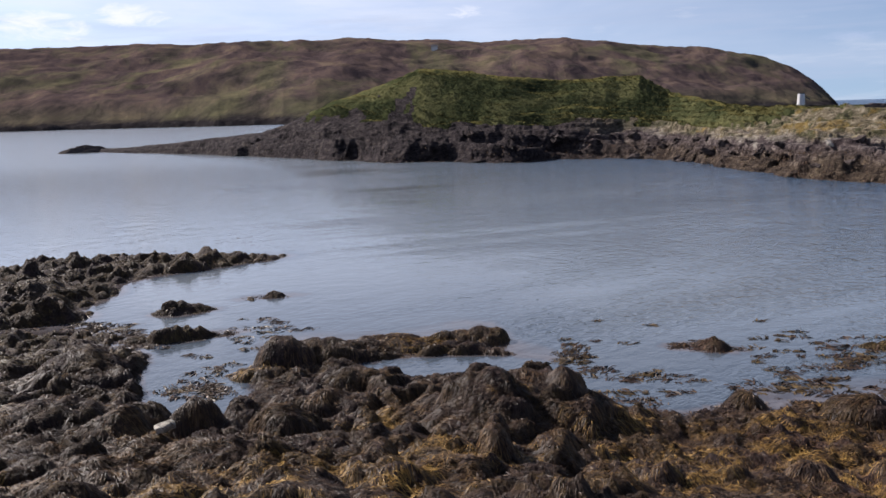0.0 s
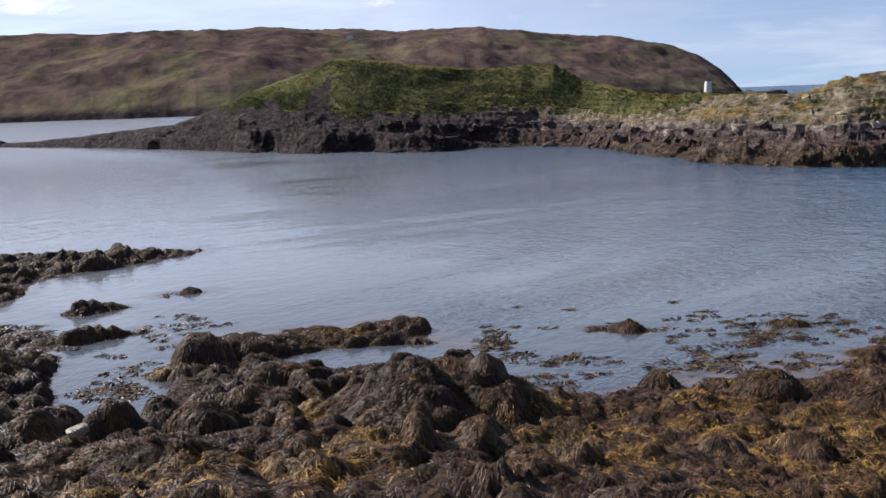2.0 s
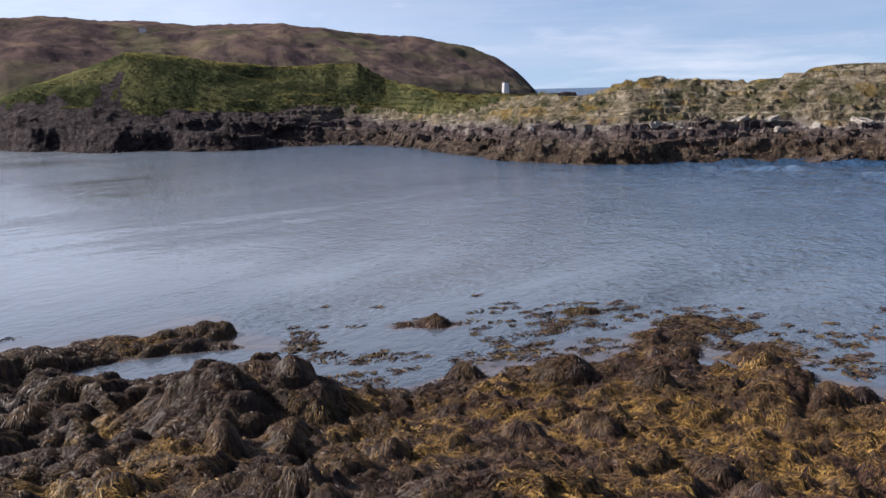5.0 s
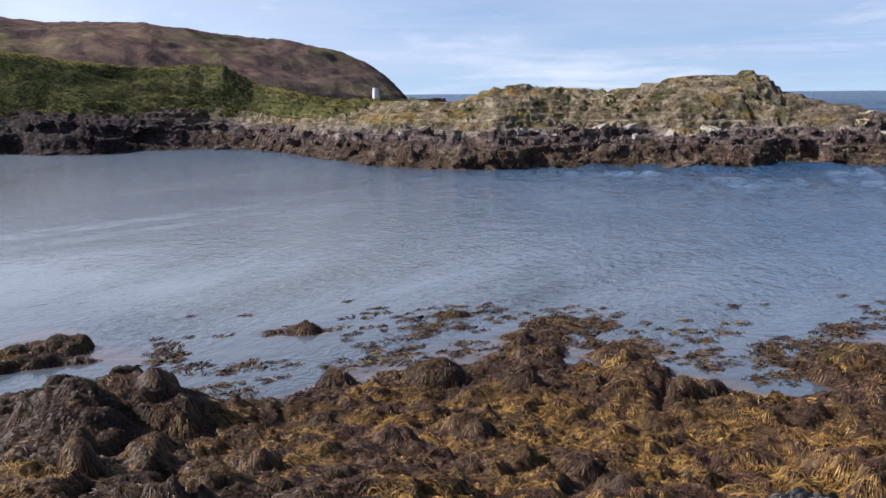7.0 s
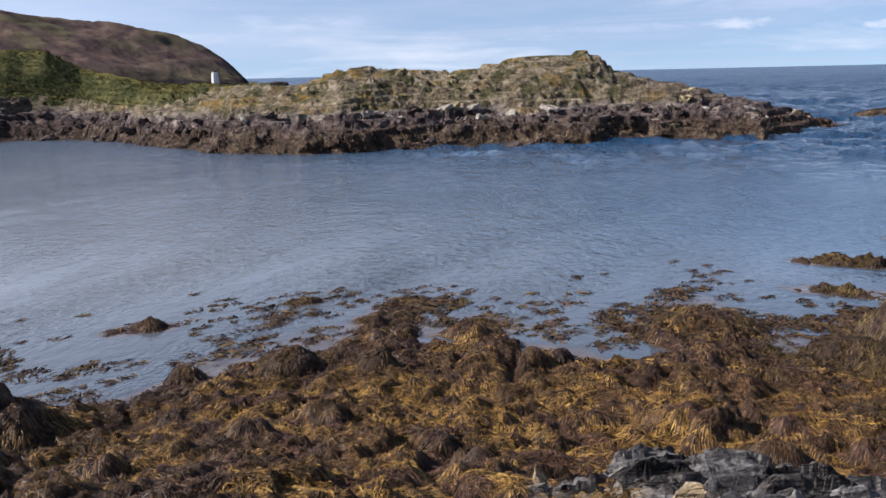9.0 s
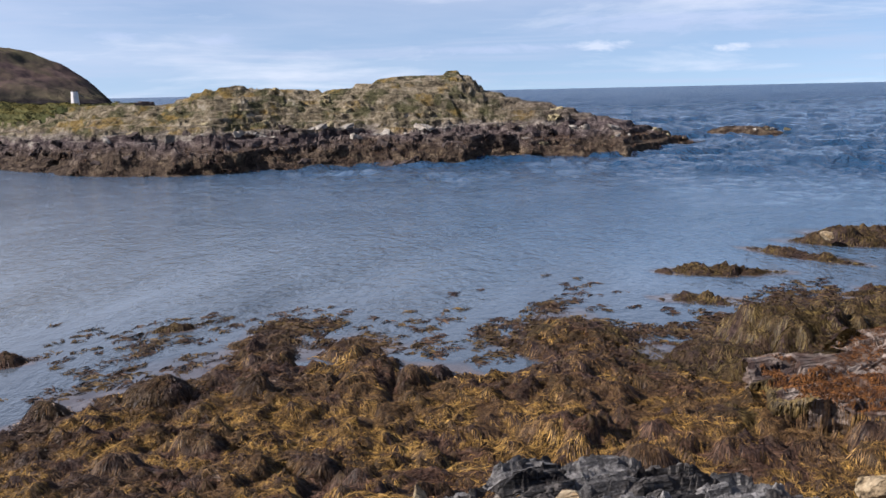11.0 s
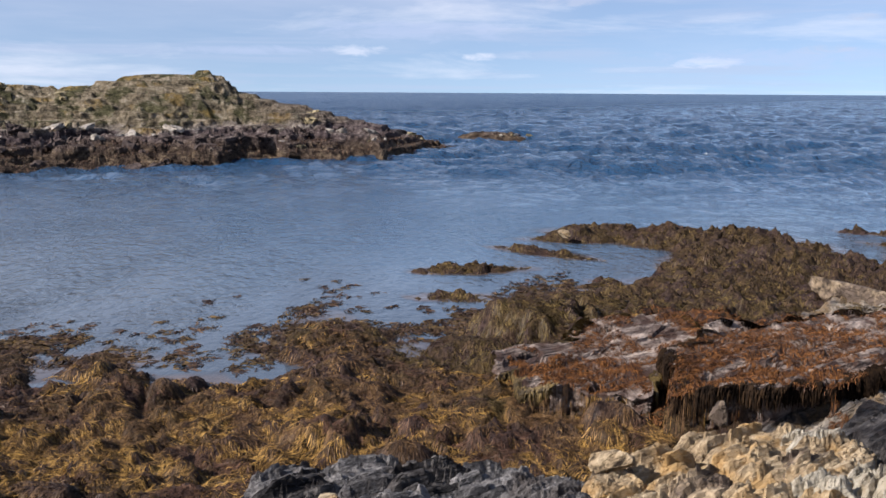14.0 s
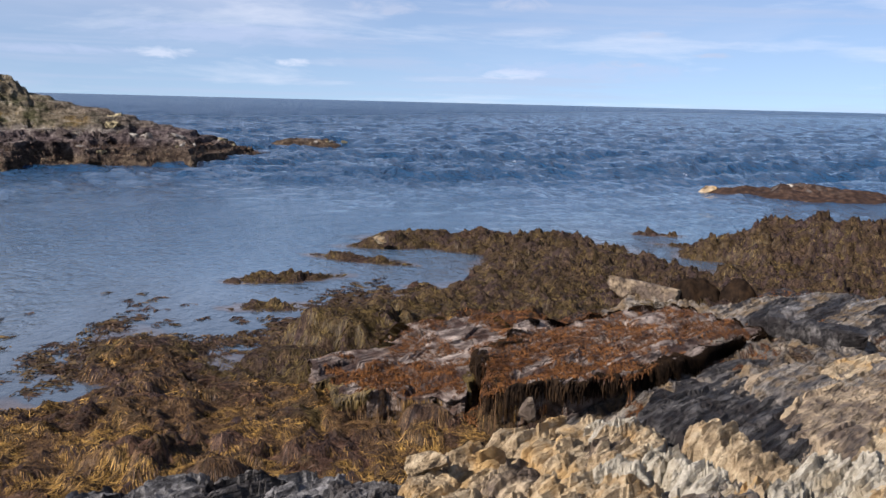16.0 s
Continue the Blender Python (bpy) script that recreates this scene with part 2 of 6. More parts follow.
M_SPLIT = broken_stone_material("split_tan_slate", (0.10, 0.072, 0.048), (0.36, 0.268, 0.162), (0.58, 0.465, 0.31), (0.47, 0.29, 0.11))
M_GREY = broken_stone_material("pale_streaked_slate", (0.026, 0.024, 0.025), (0.105, 0.10, 0.10), (0.32, 0.305, 0.295), (0.080, 0.066, 0.058))
M_CREAM = broken_stone_material("cream_stone", (0.13, 0.11, 0.082), (0.42, 0.375, 0.295), (0.58, 0.53, 0.43), (0.36, 0.285, 0.18))


def islet_rock_material():
    """Brown weedy rock at the tide, grey-purple ledges above, a bleached line, then lichen, ochre and patches of green."""
    a = Mat("islet_rock", 0.9, 0.05)
    z, x = a.axis("Z"), a.axis("X")
    big = a.noise(0.22, 4.0)
    strata = a.noise(0.55, 10.0, 0.72, a.coords((1.0, 1.4, 3.6), (0, 14, 30)), 0.5)
    fine = a.noise(1.5, 9.0, 0.80)
    grain = a.math("ADD", a.math("MULTIPLY", strata, 0.42), a.math("MULTIPLY", fine, 0.58))
    wet = a.ramp(grain, (0.38, (0.014, 0.010, 0.008)), (0.46, (0.060, 0.043, 0.034)), (0.54, (0.140, 0.103, 0.072)), (0.64, (0.36, 0.28, 0.18)))
    ledge = a.ramp(grain, (0.38, (0.014, 0.011, 0.012)), (0.46, (0.070, 0.052, 0.054)), (0.54, (0.170, 0.134, 0.126)), (0.63, (0.42, 0.36, 0.31)))
    zz = a.math("ADD", z, a.math("MULTIPLY", a.math("SUBTRACT", big, 0.5), 2.2))
    zz = a.math("ADD", zz, a.math("MULTIPLY", a.math("SUBTRACT", strata, 0.5), 1.6))
    low = a.mix(a.ramp(a.math("MULTIPLY", zz, 0.25), (0.22, 0.0), (0.46, 1.0)), wet, ledge)
    # rock towards the west is coloured darker, for the shade on its backlit faces
    west_shade = a.ramp(a.math("MULTIPLY", x, 0.01), (0.10, 1.0), (0.26, 0.0))
    low = a.mix(west_shade, low, a.ramp(grain, (0.40, (0.010, 0.008, 0.009)), (0.49, (0.042, 0.033, 0.035)), (0.57, (0.092, 0.074, 0.070)), (0.68, (0.20, 0.165, 0.14))))
    stone_ = a.ramp(grain, (0.38, (0.020, 0.016, 0.012)), (0.45, (0.125, 0.102, 0.070)), (0.53, (0.30, 0.245, 0.165)), (0.62, (0.52, 0.46, 0.37)))
    moss = a.ramp(fine, (0.36, (0.022, 0.026, 0.011)), (0.55, (0.070, 0.074, 0.028)), (0.70, (0.15, 0.14, 0.055)))
    gold = a.ramp(fine, (0.36, (0.13, 0.085, 0.030)), (0.60, (0.40, 0.27, 0.085)))
    lichen = a.mix(a.ramp(a.noise(0.5, 6.0, 0.68), (0.49, 0.0), (0.57, 0.75)), stone_, moss)
    lichen = a.mix(a.ramp(a.noise(0.36, 6.0, 0.62, a.coords((1, 1, 1.4), (0, 0, 70))), (0.56, 0.0), (0.64, 0.8)), lichen, gold)
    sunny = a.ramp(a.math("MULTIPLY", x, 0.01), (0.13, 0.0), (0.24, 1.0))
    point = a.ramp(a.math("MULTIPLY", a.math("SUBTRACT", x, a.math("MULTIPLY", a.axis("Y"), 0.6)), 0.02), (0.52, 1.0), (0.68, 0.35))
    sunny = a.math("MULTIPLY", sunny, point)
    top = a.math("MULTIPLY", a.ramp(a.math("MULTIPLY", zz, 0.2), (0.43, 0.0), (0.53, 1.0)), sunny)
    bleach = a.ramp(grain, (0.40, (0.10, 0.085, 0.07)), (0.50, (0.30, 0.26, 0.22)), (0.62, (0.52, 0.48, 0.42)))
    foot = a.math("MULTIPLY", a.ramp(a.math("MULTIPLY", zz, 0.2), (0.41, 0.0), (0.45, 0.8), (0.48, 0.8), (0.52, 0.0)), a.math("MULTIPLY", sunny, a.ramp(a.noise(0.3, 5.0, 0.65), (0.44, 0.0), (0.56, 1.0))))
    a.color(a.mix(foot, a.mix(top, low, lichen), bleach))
    a.bump(a.math("ADD", strata, a.math("MULTIPLY", fine, 1.2)), 1.0, 0.8)
    return a.m


M_ISLET = islet_rock_material()


def turf_material(name, a1, a2, a3, patch_scale):
    a = Mat(name, 0.95, 0.0)
    n = a.noise(patch_scale, 6.0, 0.65)
    fine = a.noise(patch_scale * 9, 5.0, 0.7)
    # level turf is coloured brighter straw, painting in the sun on the flat tops
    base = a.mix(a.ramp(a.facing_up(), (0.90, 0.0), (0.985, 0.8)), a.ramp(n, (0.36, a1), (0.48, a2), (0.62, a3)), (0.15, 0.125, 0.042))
    a.color(a.mix(a.ramp(fine, (0.35, 0.45), (0.6, 0.0)), base, tuple(0.4 * c for c in a1)))
    a.bump(fine, 1.0, 0.6)
    return a.m


M_TURF = turf_material("islet_turf", (0.022, 0.027, 0.014), (0.052, 0.059, 0.027), (0.115, 0.112, 0.050), 0.20)


def grass_material():
    a = Mat("grass_blades", 0.9, 0.02)
    own = a.ramp(a.pos.outputs["Random Per Island"], (0.0, (0.026, 0.031, 0.016)), (0.5, (0.056, 0.062, 0.028)), (1.0, (0.130, 0.122, 0.052)))
    a.color(a.mix(a.ramp(a.noise(0.3, 4.0), (0.42, 0.0), (0.62, 0.75)), own, (0.092, 0.080, 0.028)))
    return a.m


M_GRASS = grass_material()


def moor_material():
    """Heather and bracken moor: brown-purple, with rust, green hollows and pale grass near the shore."""
    a = Mat("heather_moor", 1.0, 0.0)
    vec = a.coords((1, 0.5, 1.1))
    n1 = a.noise(0.012, 7.0, 0.66, vec, 0.9)
    n2 = a.noise(0.040, 9.0, 0.72, vec, 0.5)
    heath = a.ramp(n2, (0.36, (0.034, 0.026, 0.028)), (0.47, (0.068, 0.049, 0.047)), (0.58, (0.098, 0.069, 0.057)), (0.70, (0.140, 0.108, 0.070)))
    green = a.ramp(n2, (0.36, (0.042, 0.041, 0.027)), (0.6, (0.098, 0.092, 0.050)), (0.74, (0.180, 0.158, 0.085)))
    cover = a.mix(a.ramp(n1, (0.49, 0.0), (0.62, 0.75)), heath, green)
    zr = a.math("ADD", a.axis("Z"), a.math("MULTIPLY", n2, 9.0))
    z = a.math("ADD", a.axis("Z"), a.math("MULTIPLY", n2, 26.0))
    cover = a.mix(a.ramp(a.math("MULTIPLY", z, 0.01), (0.20, 0.5), (0.32, 0.0)), cover, green)
    rock = a.ramp(a.noise(0.22, 7.0, 0.7), (0.35, (0.014, 0.012, 0.013)), (0.6, (0.032, 0.028, 0.028)), (0.78, (0.085, 0.072, 0.06)))
    steep = a.math("SUBTRACT", 1.0, a.facing_up())
    cliff = a.math("ADD", a.ramp(a.math("ADD", steep, a.math("MULTIPLY", a.math("SUBTRACT", n2, 0.5), 1.2)), (0.42, 0.0), (0.60, 1.0)), a.ramp(a.math("MULTIPLY", zr, 0.01), (0.075, 1.0), (0.11, 0.0)), True)
    a.color(a.mix(cliff, cover, rock))
    a.bump(a.math("ADD", n2, a.math("MULTIPLY", a.noise(0.25, 6.0, 0.7), 0.5)), 0.7, 3.0)
    return a.m


M_MOOR = moor_material()


def water_material():
    """Sea water: glassy among the weed, fine ripples in the sound, short chop towards the open sea; weed browns the shallows."""
    a = Mat("sea_water", 0.05, 0.5)
    a.bsdf.inputs["IOR"].default_value = 1.42
    x, y = a.axis("X"), a.axis("Y")
    out = a.math("ADD", a.math("MULTIPLY", x, 0.0125), a.math("MULTIPLY", y, 0.0032))
    gust = a.noise(0.05, 5.0, 0.6, a.along(-20, (0.45, 1.5, 1)), 0.8)
    far = a.ramp(a.math("ADD", out, a.math("MULTIPLY", a.math("SUBTRACT", gust, 0.5), 1.1)), (0.08, 0.05), (0.30, 0.50), (0.60, 1.0))
    wide = a.ramp(a.math("MULTIPLY", a.math("ADD", x, a.math("MULTIPLY", y, 0.25)), 0.01), (0.14, 0.0), (0.55, 1.0))
    # paler westward: the bright sky reflected on the sun's side, put into the colour
    sound = a.ramp(a.math("MULTIPLY", a.math("SUBTRACT", x, a.math("MULTIPLY", y, 0.35)), 0.02), (0.0, (0.104, 0.120, 0.138)), (0.36, (0.074, 0.117, 0.172)))
    deep = a.mix(wide, sound, (0.010, 0.038, 0.084))
    shoal = a.t.nodes.new("ShaderNodeAttribute")
    shoal.attribute_name = "shoal"
    weedy = a.ramp(a.noise(1.1, 5.0, 0.65), (0.36, (0.040, 0.030, 0.028)), (0.62, (0.105, 0.085, 0.080)))
    # inshore water is tinted darker for the weaker sky reflection seen there
    inshore_dim = a.mix(a.ramp(shoal.outputs["Fac"], (0.0, 0.0), (0.6, 0.8)), deep, (0.030, 0.043, 0.062))
    a.color(a.mix(a.ramp(shoal.outputs["Fac"], (0.55, 0.0), (0.95, 0.85)), inshore_dim, weedy))
    away = a.ramp(a.math("MULTIPLY", a.math("ADD", x, y), 0.001), (0.25, 0.0), (0.9, 1.0))
    a.rough(a.math("ADD", a.math("ADD", a.math("MULTIPLY", far, 0.05), 0.03), a.math("MULTIPLY", a.math("ADD", away, a.ramp(a.math("MULTIPLY", y, 0.01), (0.45, 0.0), (1.4, 0.9)), True), 0.20)))
    rip = a.noise(2.7, 3.0, 0.60, a.along(-44, (1.0, 1.4, 1)), 0.2)
    mid = a.noise(0.8, 4.0, 0.6, a.along(-30, (0.8, 1.2, 1)), 0.4)
    slick = a.ramp(a.noise(0.10, 4.0, 0.6, a.along(18, (0.3, 1.7, 1)), 0.6), (0.46, 1.0), (0.58, 0.22))
    calm = a.math("MULTIPLY", a.math("MULTIPLY", far, a.mix(wide, 1.0, slick)), a.ramp(shoal.outputs["Fac"], (0.5, 1.0), (0.95, 0.15)))
    n1 = a.t.nodes.new("ShaderNodeBump")
    n1.inputs["Distance"].default_value = 0.30
    a.link(calm, n1.inputs["Strength"])
    a.link(rip, n1.inputs["Height"])
    n2 = a.t.nodes.new("ShaderNodeBump")
    n2.inputs["Distance"].default_value = 1.0
    a.link(a.ramp(a.math("ADD", out, a.math("MULTIPLY", a.math("SUBTRACT", gust, 0.5), 0.6)), (0.12, 0.03), (0.34, 0.26), (0.80, 1.0)), n2.inputs["Strength"])
    a.link(mid, n2.inputs["Height"])
    a.link(n1.outputs[0], n2.inputs["Normal"])
    a.link(n2.outputs[0], a.bsdf.inputs["Normal"])
    return a.m


M_WATER = water_material()


def plain_material(name, col, var=0.15, rough=0.85, scale=3.0):
    a = Mat(name, rough, 0.06)
    n = a.noise(scale, 5.0, 0.6)
    a.color(a.ramp(n, (0.3, tuple(c * (1 - var) for c in col)), (0.7, tuple(min(1, c * (1 + var)) for c in col))))
    a.bump(n, 0.4, 0.02)
    return a.m


M_WHITE = plain_material("whitewash", (0.50, 0.48, 0.46))
M_ROOF = plain_material("dark_slate_roof", (0.07, 0.07, 0.08))
M_FOAM = plain_material("sea_foam", (0.82, 0.84, 0.85), 0.06, 0.6, 8.0)


# ---- numeric noise and mesh helpers ----
def hashed(ix, iy, seed):
    h = (ix.astype(np.int64) * 374761393 + iy.astype(np.int64) * 668265263 + seed * 974711) & 0xFFFFFFFF
    h = ((h ^ (h >> 13)) * 1274126177) & 0xFFFFFFFF
    h = ((h ^ (h >> 16)) * 2246822519) & 0xFFFFFFFF
    return ((h ^ (h >> 15)) & 0xFFFFFF) / float(0xFFFFFF)


def value_noise(x, y, seed=0):
    ix, iy = np.floor(x), np.floor(y)
    u, v = x - ix, y - iy
    u, v = u * u * u * (u * (6 * u - 15) + 10), v * v * v * (v * (6 * v - 15) + 10)
    a, b = hashed(ix, iy, seed), hashed(ix + 1, iy, seed)
    c, d = hashed(ix, iy + 1, seed), hashed(ix + 1, iy + 1, seed)
    return (a + (b - a) * u) * (1 - v) + (c + (d - c) * u) * v


def fbm(x, y, seed=0, octaves=5, gain=0.5):
    out, amp, total = 0.0, 1.0, 0.0
    for k in range(octaves):
        out = out + amp * value_noise(x + 17.3 * k, y - 9.1 * k, seed + k)
        total += amp
        amp *= gain
        x, y = 1.63 * x + 1.21 * y, 1.63 * y - 1.21 * x
    return out / total


def ridged(x, y, seed=0, octaves=5):
    out, amp, total = 0.0, 1.0, 0.0
    for k in range(octaves):
        out = out + amp * (1 - np.abs(2 * value_noise(x + 5.7 * k, y + 3.3 * k, seed + k) - 1))
        total += amp
        amp *= 0.5
        x, y = 1.63 * x + 1.21 * y, 1.63 * y - 1.21 * x
    return out / total


def cell_noise(x, y, seed=0):
    """Distance to the nearest of scattered seeds, and that seed's own number."""
    ix, iy = np.floor(x), np.floor(y)
    best, own = np.full(np.shape(x), 9.0), np.zeros(np.shape(x))
    for dx in (-1, 0, 1):
        for dy in (-1, 0, 1):
            cx, cy = ix + dx, iy + dy
            d = np.hypot(cx + hashed(cx, cy, seed) - x, cy + hashed(cx, cy, seed + 7) - y)
            near = d < best
            best, own = np.where(near, d, best), np.where(near, hashed(cx, cy, seed + 13), own)
    return best, own


def smooth(a, b, x):
    u = np.clip((x - a) / (b - a), 0, 1)
    return u * u * (3 - 2 * u)


def build_mesh(name, verts, faces, material, shade=True):
    verts, faces = np.asarray(verts, np.float32), np.asarray(faces, np.int32)
    me = bpy.data.meshes.new(name)
    k = faces.shape[1]
    me.vertices.add(len(verts))
    me.vertices.foreach_set("co", verts.ravel())
    me.loops.add(faces.size)
    me.loops.foreach_set("vertex_index", faces.ravel())
    me.polygons.add(len(faces))
    me.polygons.foreach_set("loop_start", np.arange(0, faces.size, k, dtype=np.int32))
    me.polygons.foreach_set("use_smooth", np.full(len(faces), shade))
    me.update(calc_edges=True)
    me.materials.append(material)
    return me


def grid_faces(rows, cols, keep=None):
    i = np.arange(rows * cols).reshape(rows, cols)
    f = np.stack([i[:-1, :-1], i[:-1, 1:], i[1:, 1:], i[1:, :-1]], -1).reshape(-1, 4)
    return f if keep is None else f[keep.ravel()]


def compact(verts, faces):
    used = np.unique(faces)
    index = np.zeros(len(verts), np.int64)
    index[used] = np.arange(len(used))
    return verts[used], index[faces]


def part(name, me, parent, label=""):
    ob = new(name, me)
    ob.parent = parent
    return tagged(ob, label)


def thing(name, label, category, group="", kind="", at=(0, 0, 0), me=None):
    ob = new(name, me)
    ob.location = at
    return tagged(ob, label, category, group, kind)


def polar(az, d, z=0.0):
    a = radians(az)
    return (d * math.sin(a), d * math.cos(a), z)


rng = np.random.default_rng(11)

# ---- the sea: one sheet to the horizon, with real chop outside the sound ----
ring = np.concatenate([[0.0, 8.0], np.geomspace(13, 620, 330), np.geomspace(650, 4900, 20)])
turns = np.radians(np.concatenate([np.linspace(-34, 110, 430), np.linspace(112, 326, 50)]))
rr, aa = np.meshgrid(ring, turns, indexing="ij")
sx_, sy_ = rr * np.sin(aa), rr * np.cos(aa)
open_ = np.clip(sx_ * 0.0125 + sy_ * 0.0032 + 0.35 * (fbm(sx_ * 0.03, sy_ * 0.05, 171, 3) - 0.5), 0, 1)
tall = smooth(0.38, 0.9, open_) * smooth(620, 420, rr) * smooth(14, 22, rr)
wu, wv = sx_ * 0.72 + sy_ * 0.69, sy_ * 0.72 - sx_ * 0.69
chop_ = (ridged(wu * 0.85, wv * 0.36, 179, 2) - 0.5) * 0.32 + (ridged(wu * 0.42 + 0.6 * fbm(sx_ * 0.2, sy_ * 0.2, 172, 2), wv * 0.17, 173, 3) - 0.55) * 0.85 + (ridged(wu * 0.13, wv * 0.06, 177, 2) - 0.5) * 0.6
sea_v = np.stack([sx_, sy_, 1.25 * tall * chop_], -1).reshape(-1, 3)
sea = new("water", build_mesh("water", sea_v, grid_faces(*rr.shape)[:, ::-1], M_WATER))
tagged(sea, "blue-grey sea water, calm inshore and choppy outside", "sea", kind="structure")

# ---- the far headland: moor above dark cliffs ----
SKY_AZ = [-75, -50, -38, -27, -23, -19, -15.4, -10.8, -7.9, -6.1, -4.5, -2.7, 0, 2.9, 5.5, 8.4, 9.6, 11, 12.1, 15.6, 18.5, 20.7, 22.4, 23.7, 24.6, 25.1]
SKY_EL = [1.5, 3.2, 4.1, 4.33, 4.47, 4.68, 4.59, 4.75, 4.71, 4.93, 4.86, 4.67, 4.68, 4.4, 4.49, 4.49, 4.28, 4.2, 3.94, 3.6, 3.2, 2.77, 2.05, 1.15, 0.25, -0.3]
RIDGE = 980.0


def headland():
    az = np.linspace(-62, 25.1, 480)
    s = np.concatenate([np.linspace(0, 0.12, 30), np.linspace(0.13, 1.0, 110), np.linspace(1.02, 1.5, 20)])
    A, Sg = np.meshgrid(az, s, indexing="ij")
    end = smooth(25.1, 16.0, A)
    shore = np.interp(A, [-75, -40, -27, -17, -9, 5, 25], [520, 640, 600, 520, 470, 560, 760]) + 30 * (fbm(A * 0.35, A * 0, 5) - 0.5)
    ridge = np.interp(A, [-75, 14, 25], [RIDGE, RIDGE, 880])
    top = EYE + ridge * np.tan(np.radians(np.interp(A, SKY_AZ, SKY_EL)))
    d = shore + (ridge - shore) * Sg
    X, Y = d * np.sin(np.radians(A)), d * np.cos(np.radians(A))
    cliff = np.minimum(top * 0.75, 5 + 4 * fbm(X * 0.012, Y * 0.012, 8) - 2 * (1 - end))
    rise = cliff * smooth(0, 0.16 + 0.12 * (1 - end), Sg + 0.03 * (fbm(X * 0.02, Y * 0.02, 21) - 0.5)) + (top - cliff) * (0.72 * np.clip(Sg, 0, 1) ** 0.85 + 0.28 * smooth(0.15, 0.95, Sg))
    rise -= np.maximum(Sg - 1, 0) * 70
    mid = smooth(0.05, 0.3, Sg) * smooth(1.0, 0.75, Sg)
    rise += mid * ((fbm(X * 0.012, Y * 0.012, 31) - 0.5) * 22 + (ridged(X * 0.02, Y * 0.02, 35, 4) - 0.6) * 4)
    rise += (fbm(X * 0.06, Y * 0.06, 41) - 0.5) * 2.5 * smooth(0, 0.1, Sg) * smooth(1.05, 0.8, Sg)
    rise -= 6 * smooth(0.03, 0, Sg)
    rise += smooth(0.97, 1, Sg) * smooth(1.06, 1, Sg) * (fbm(A * 3.1, A * 0, 51) - 0.45) * 2.2
    v = np.stack([X, Y, rise], -1).reshape(-1, 3)
    ob = new("backdrop_headland", build_mesh("headland", v, grid_faces(*A.shape)[:, ::-1], M_MOOR))
    tagged(ob, "brown heather headland with green hollows and dark sea cliffs", "headland", kind="structure")
    return v.reshape(*A.shape, 3)


HILL_V = headland()


# ---- the islet across the sound ----
F_AZ = [-24.2, -22, -18.7, -14, -10.7, -7, -3.5, 0, 4.6, 12, 15, 18.5, 24, 31, 36, 43, 50, 55, 58.5, 61, 63.2]
F_D = [160, 147, 133, 114, 103, 93, 86.5, 82.5, 80, 81, 79, 67.5, 60, 56.3, 58.2, 58.6, 60, 61.5, 62.5, 68, 76]
T_AZ = [-24.2, -20, -18.3, -12, -10.4, -8.5, -7, -3.6, -1.3, 0.5, 3.6, 8.4, 11, 13.2, 15.3, 19.5, 23, 25.6, 28.1, 30.3, 32.8, 35.6, 38.5, 41, 44.2, 46, 47.3, 48.2, 49.2, 51.2, 54.5, 58.1, 60.4, 63.2]
T_EL = [-1.78, -1.7, -1.6, -1.15, -0.75, 0.1, 0.75, 1.84, 2.66, 2.45, 2.15, 1.66, 1.75, 1.82, 0.7, -0.32, -0.45, -0.42, -0.72, -0.02, 0.5, 0.14, -0.06, 0.45, 0.78, 0.9, 1.02, 0.7, -0.2, -0.7, -1.4, -2.25, -2.8, -3.7]


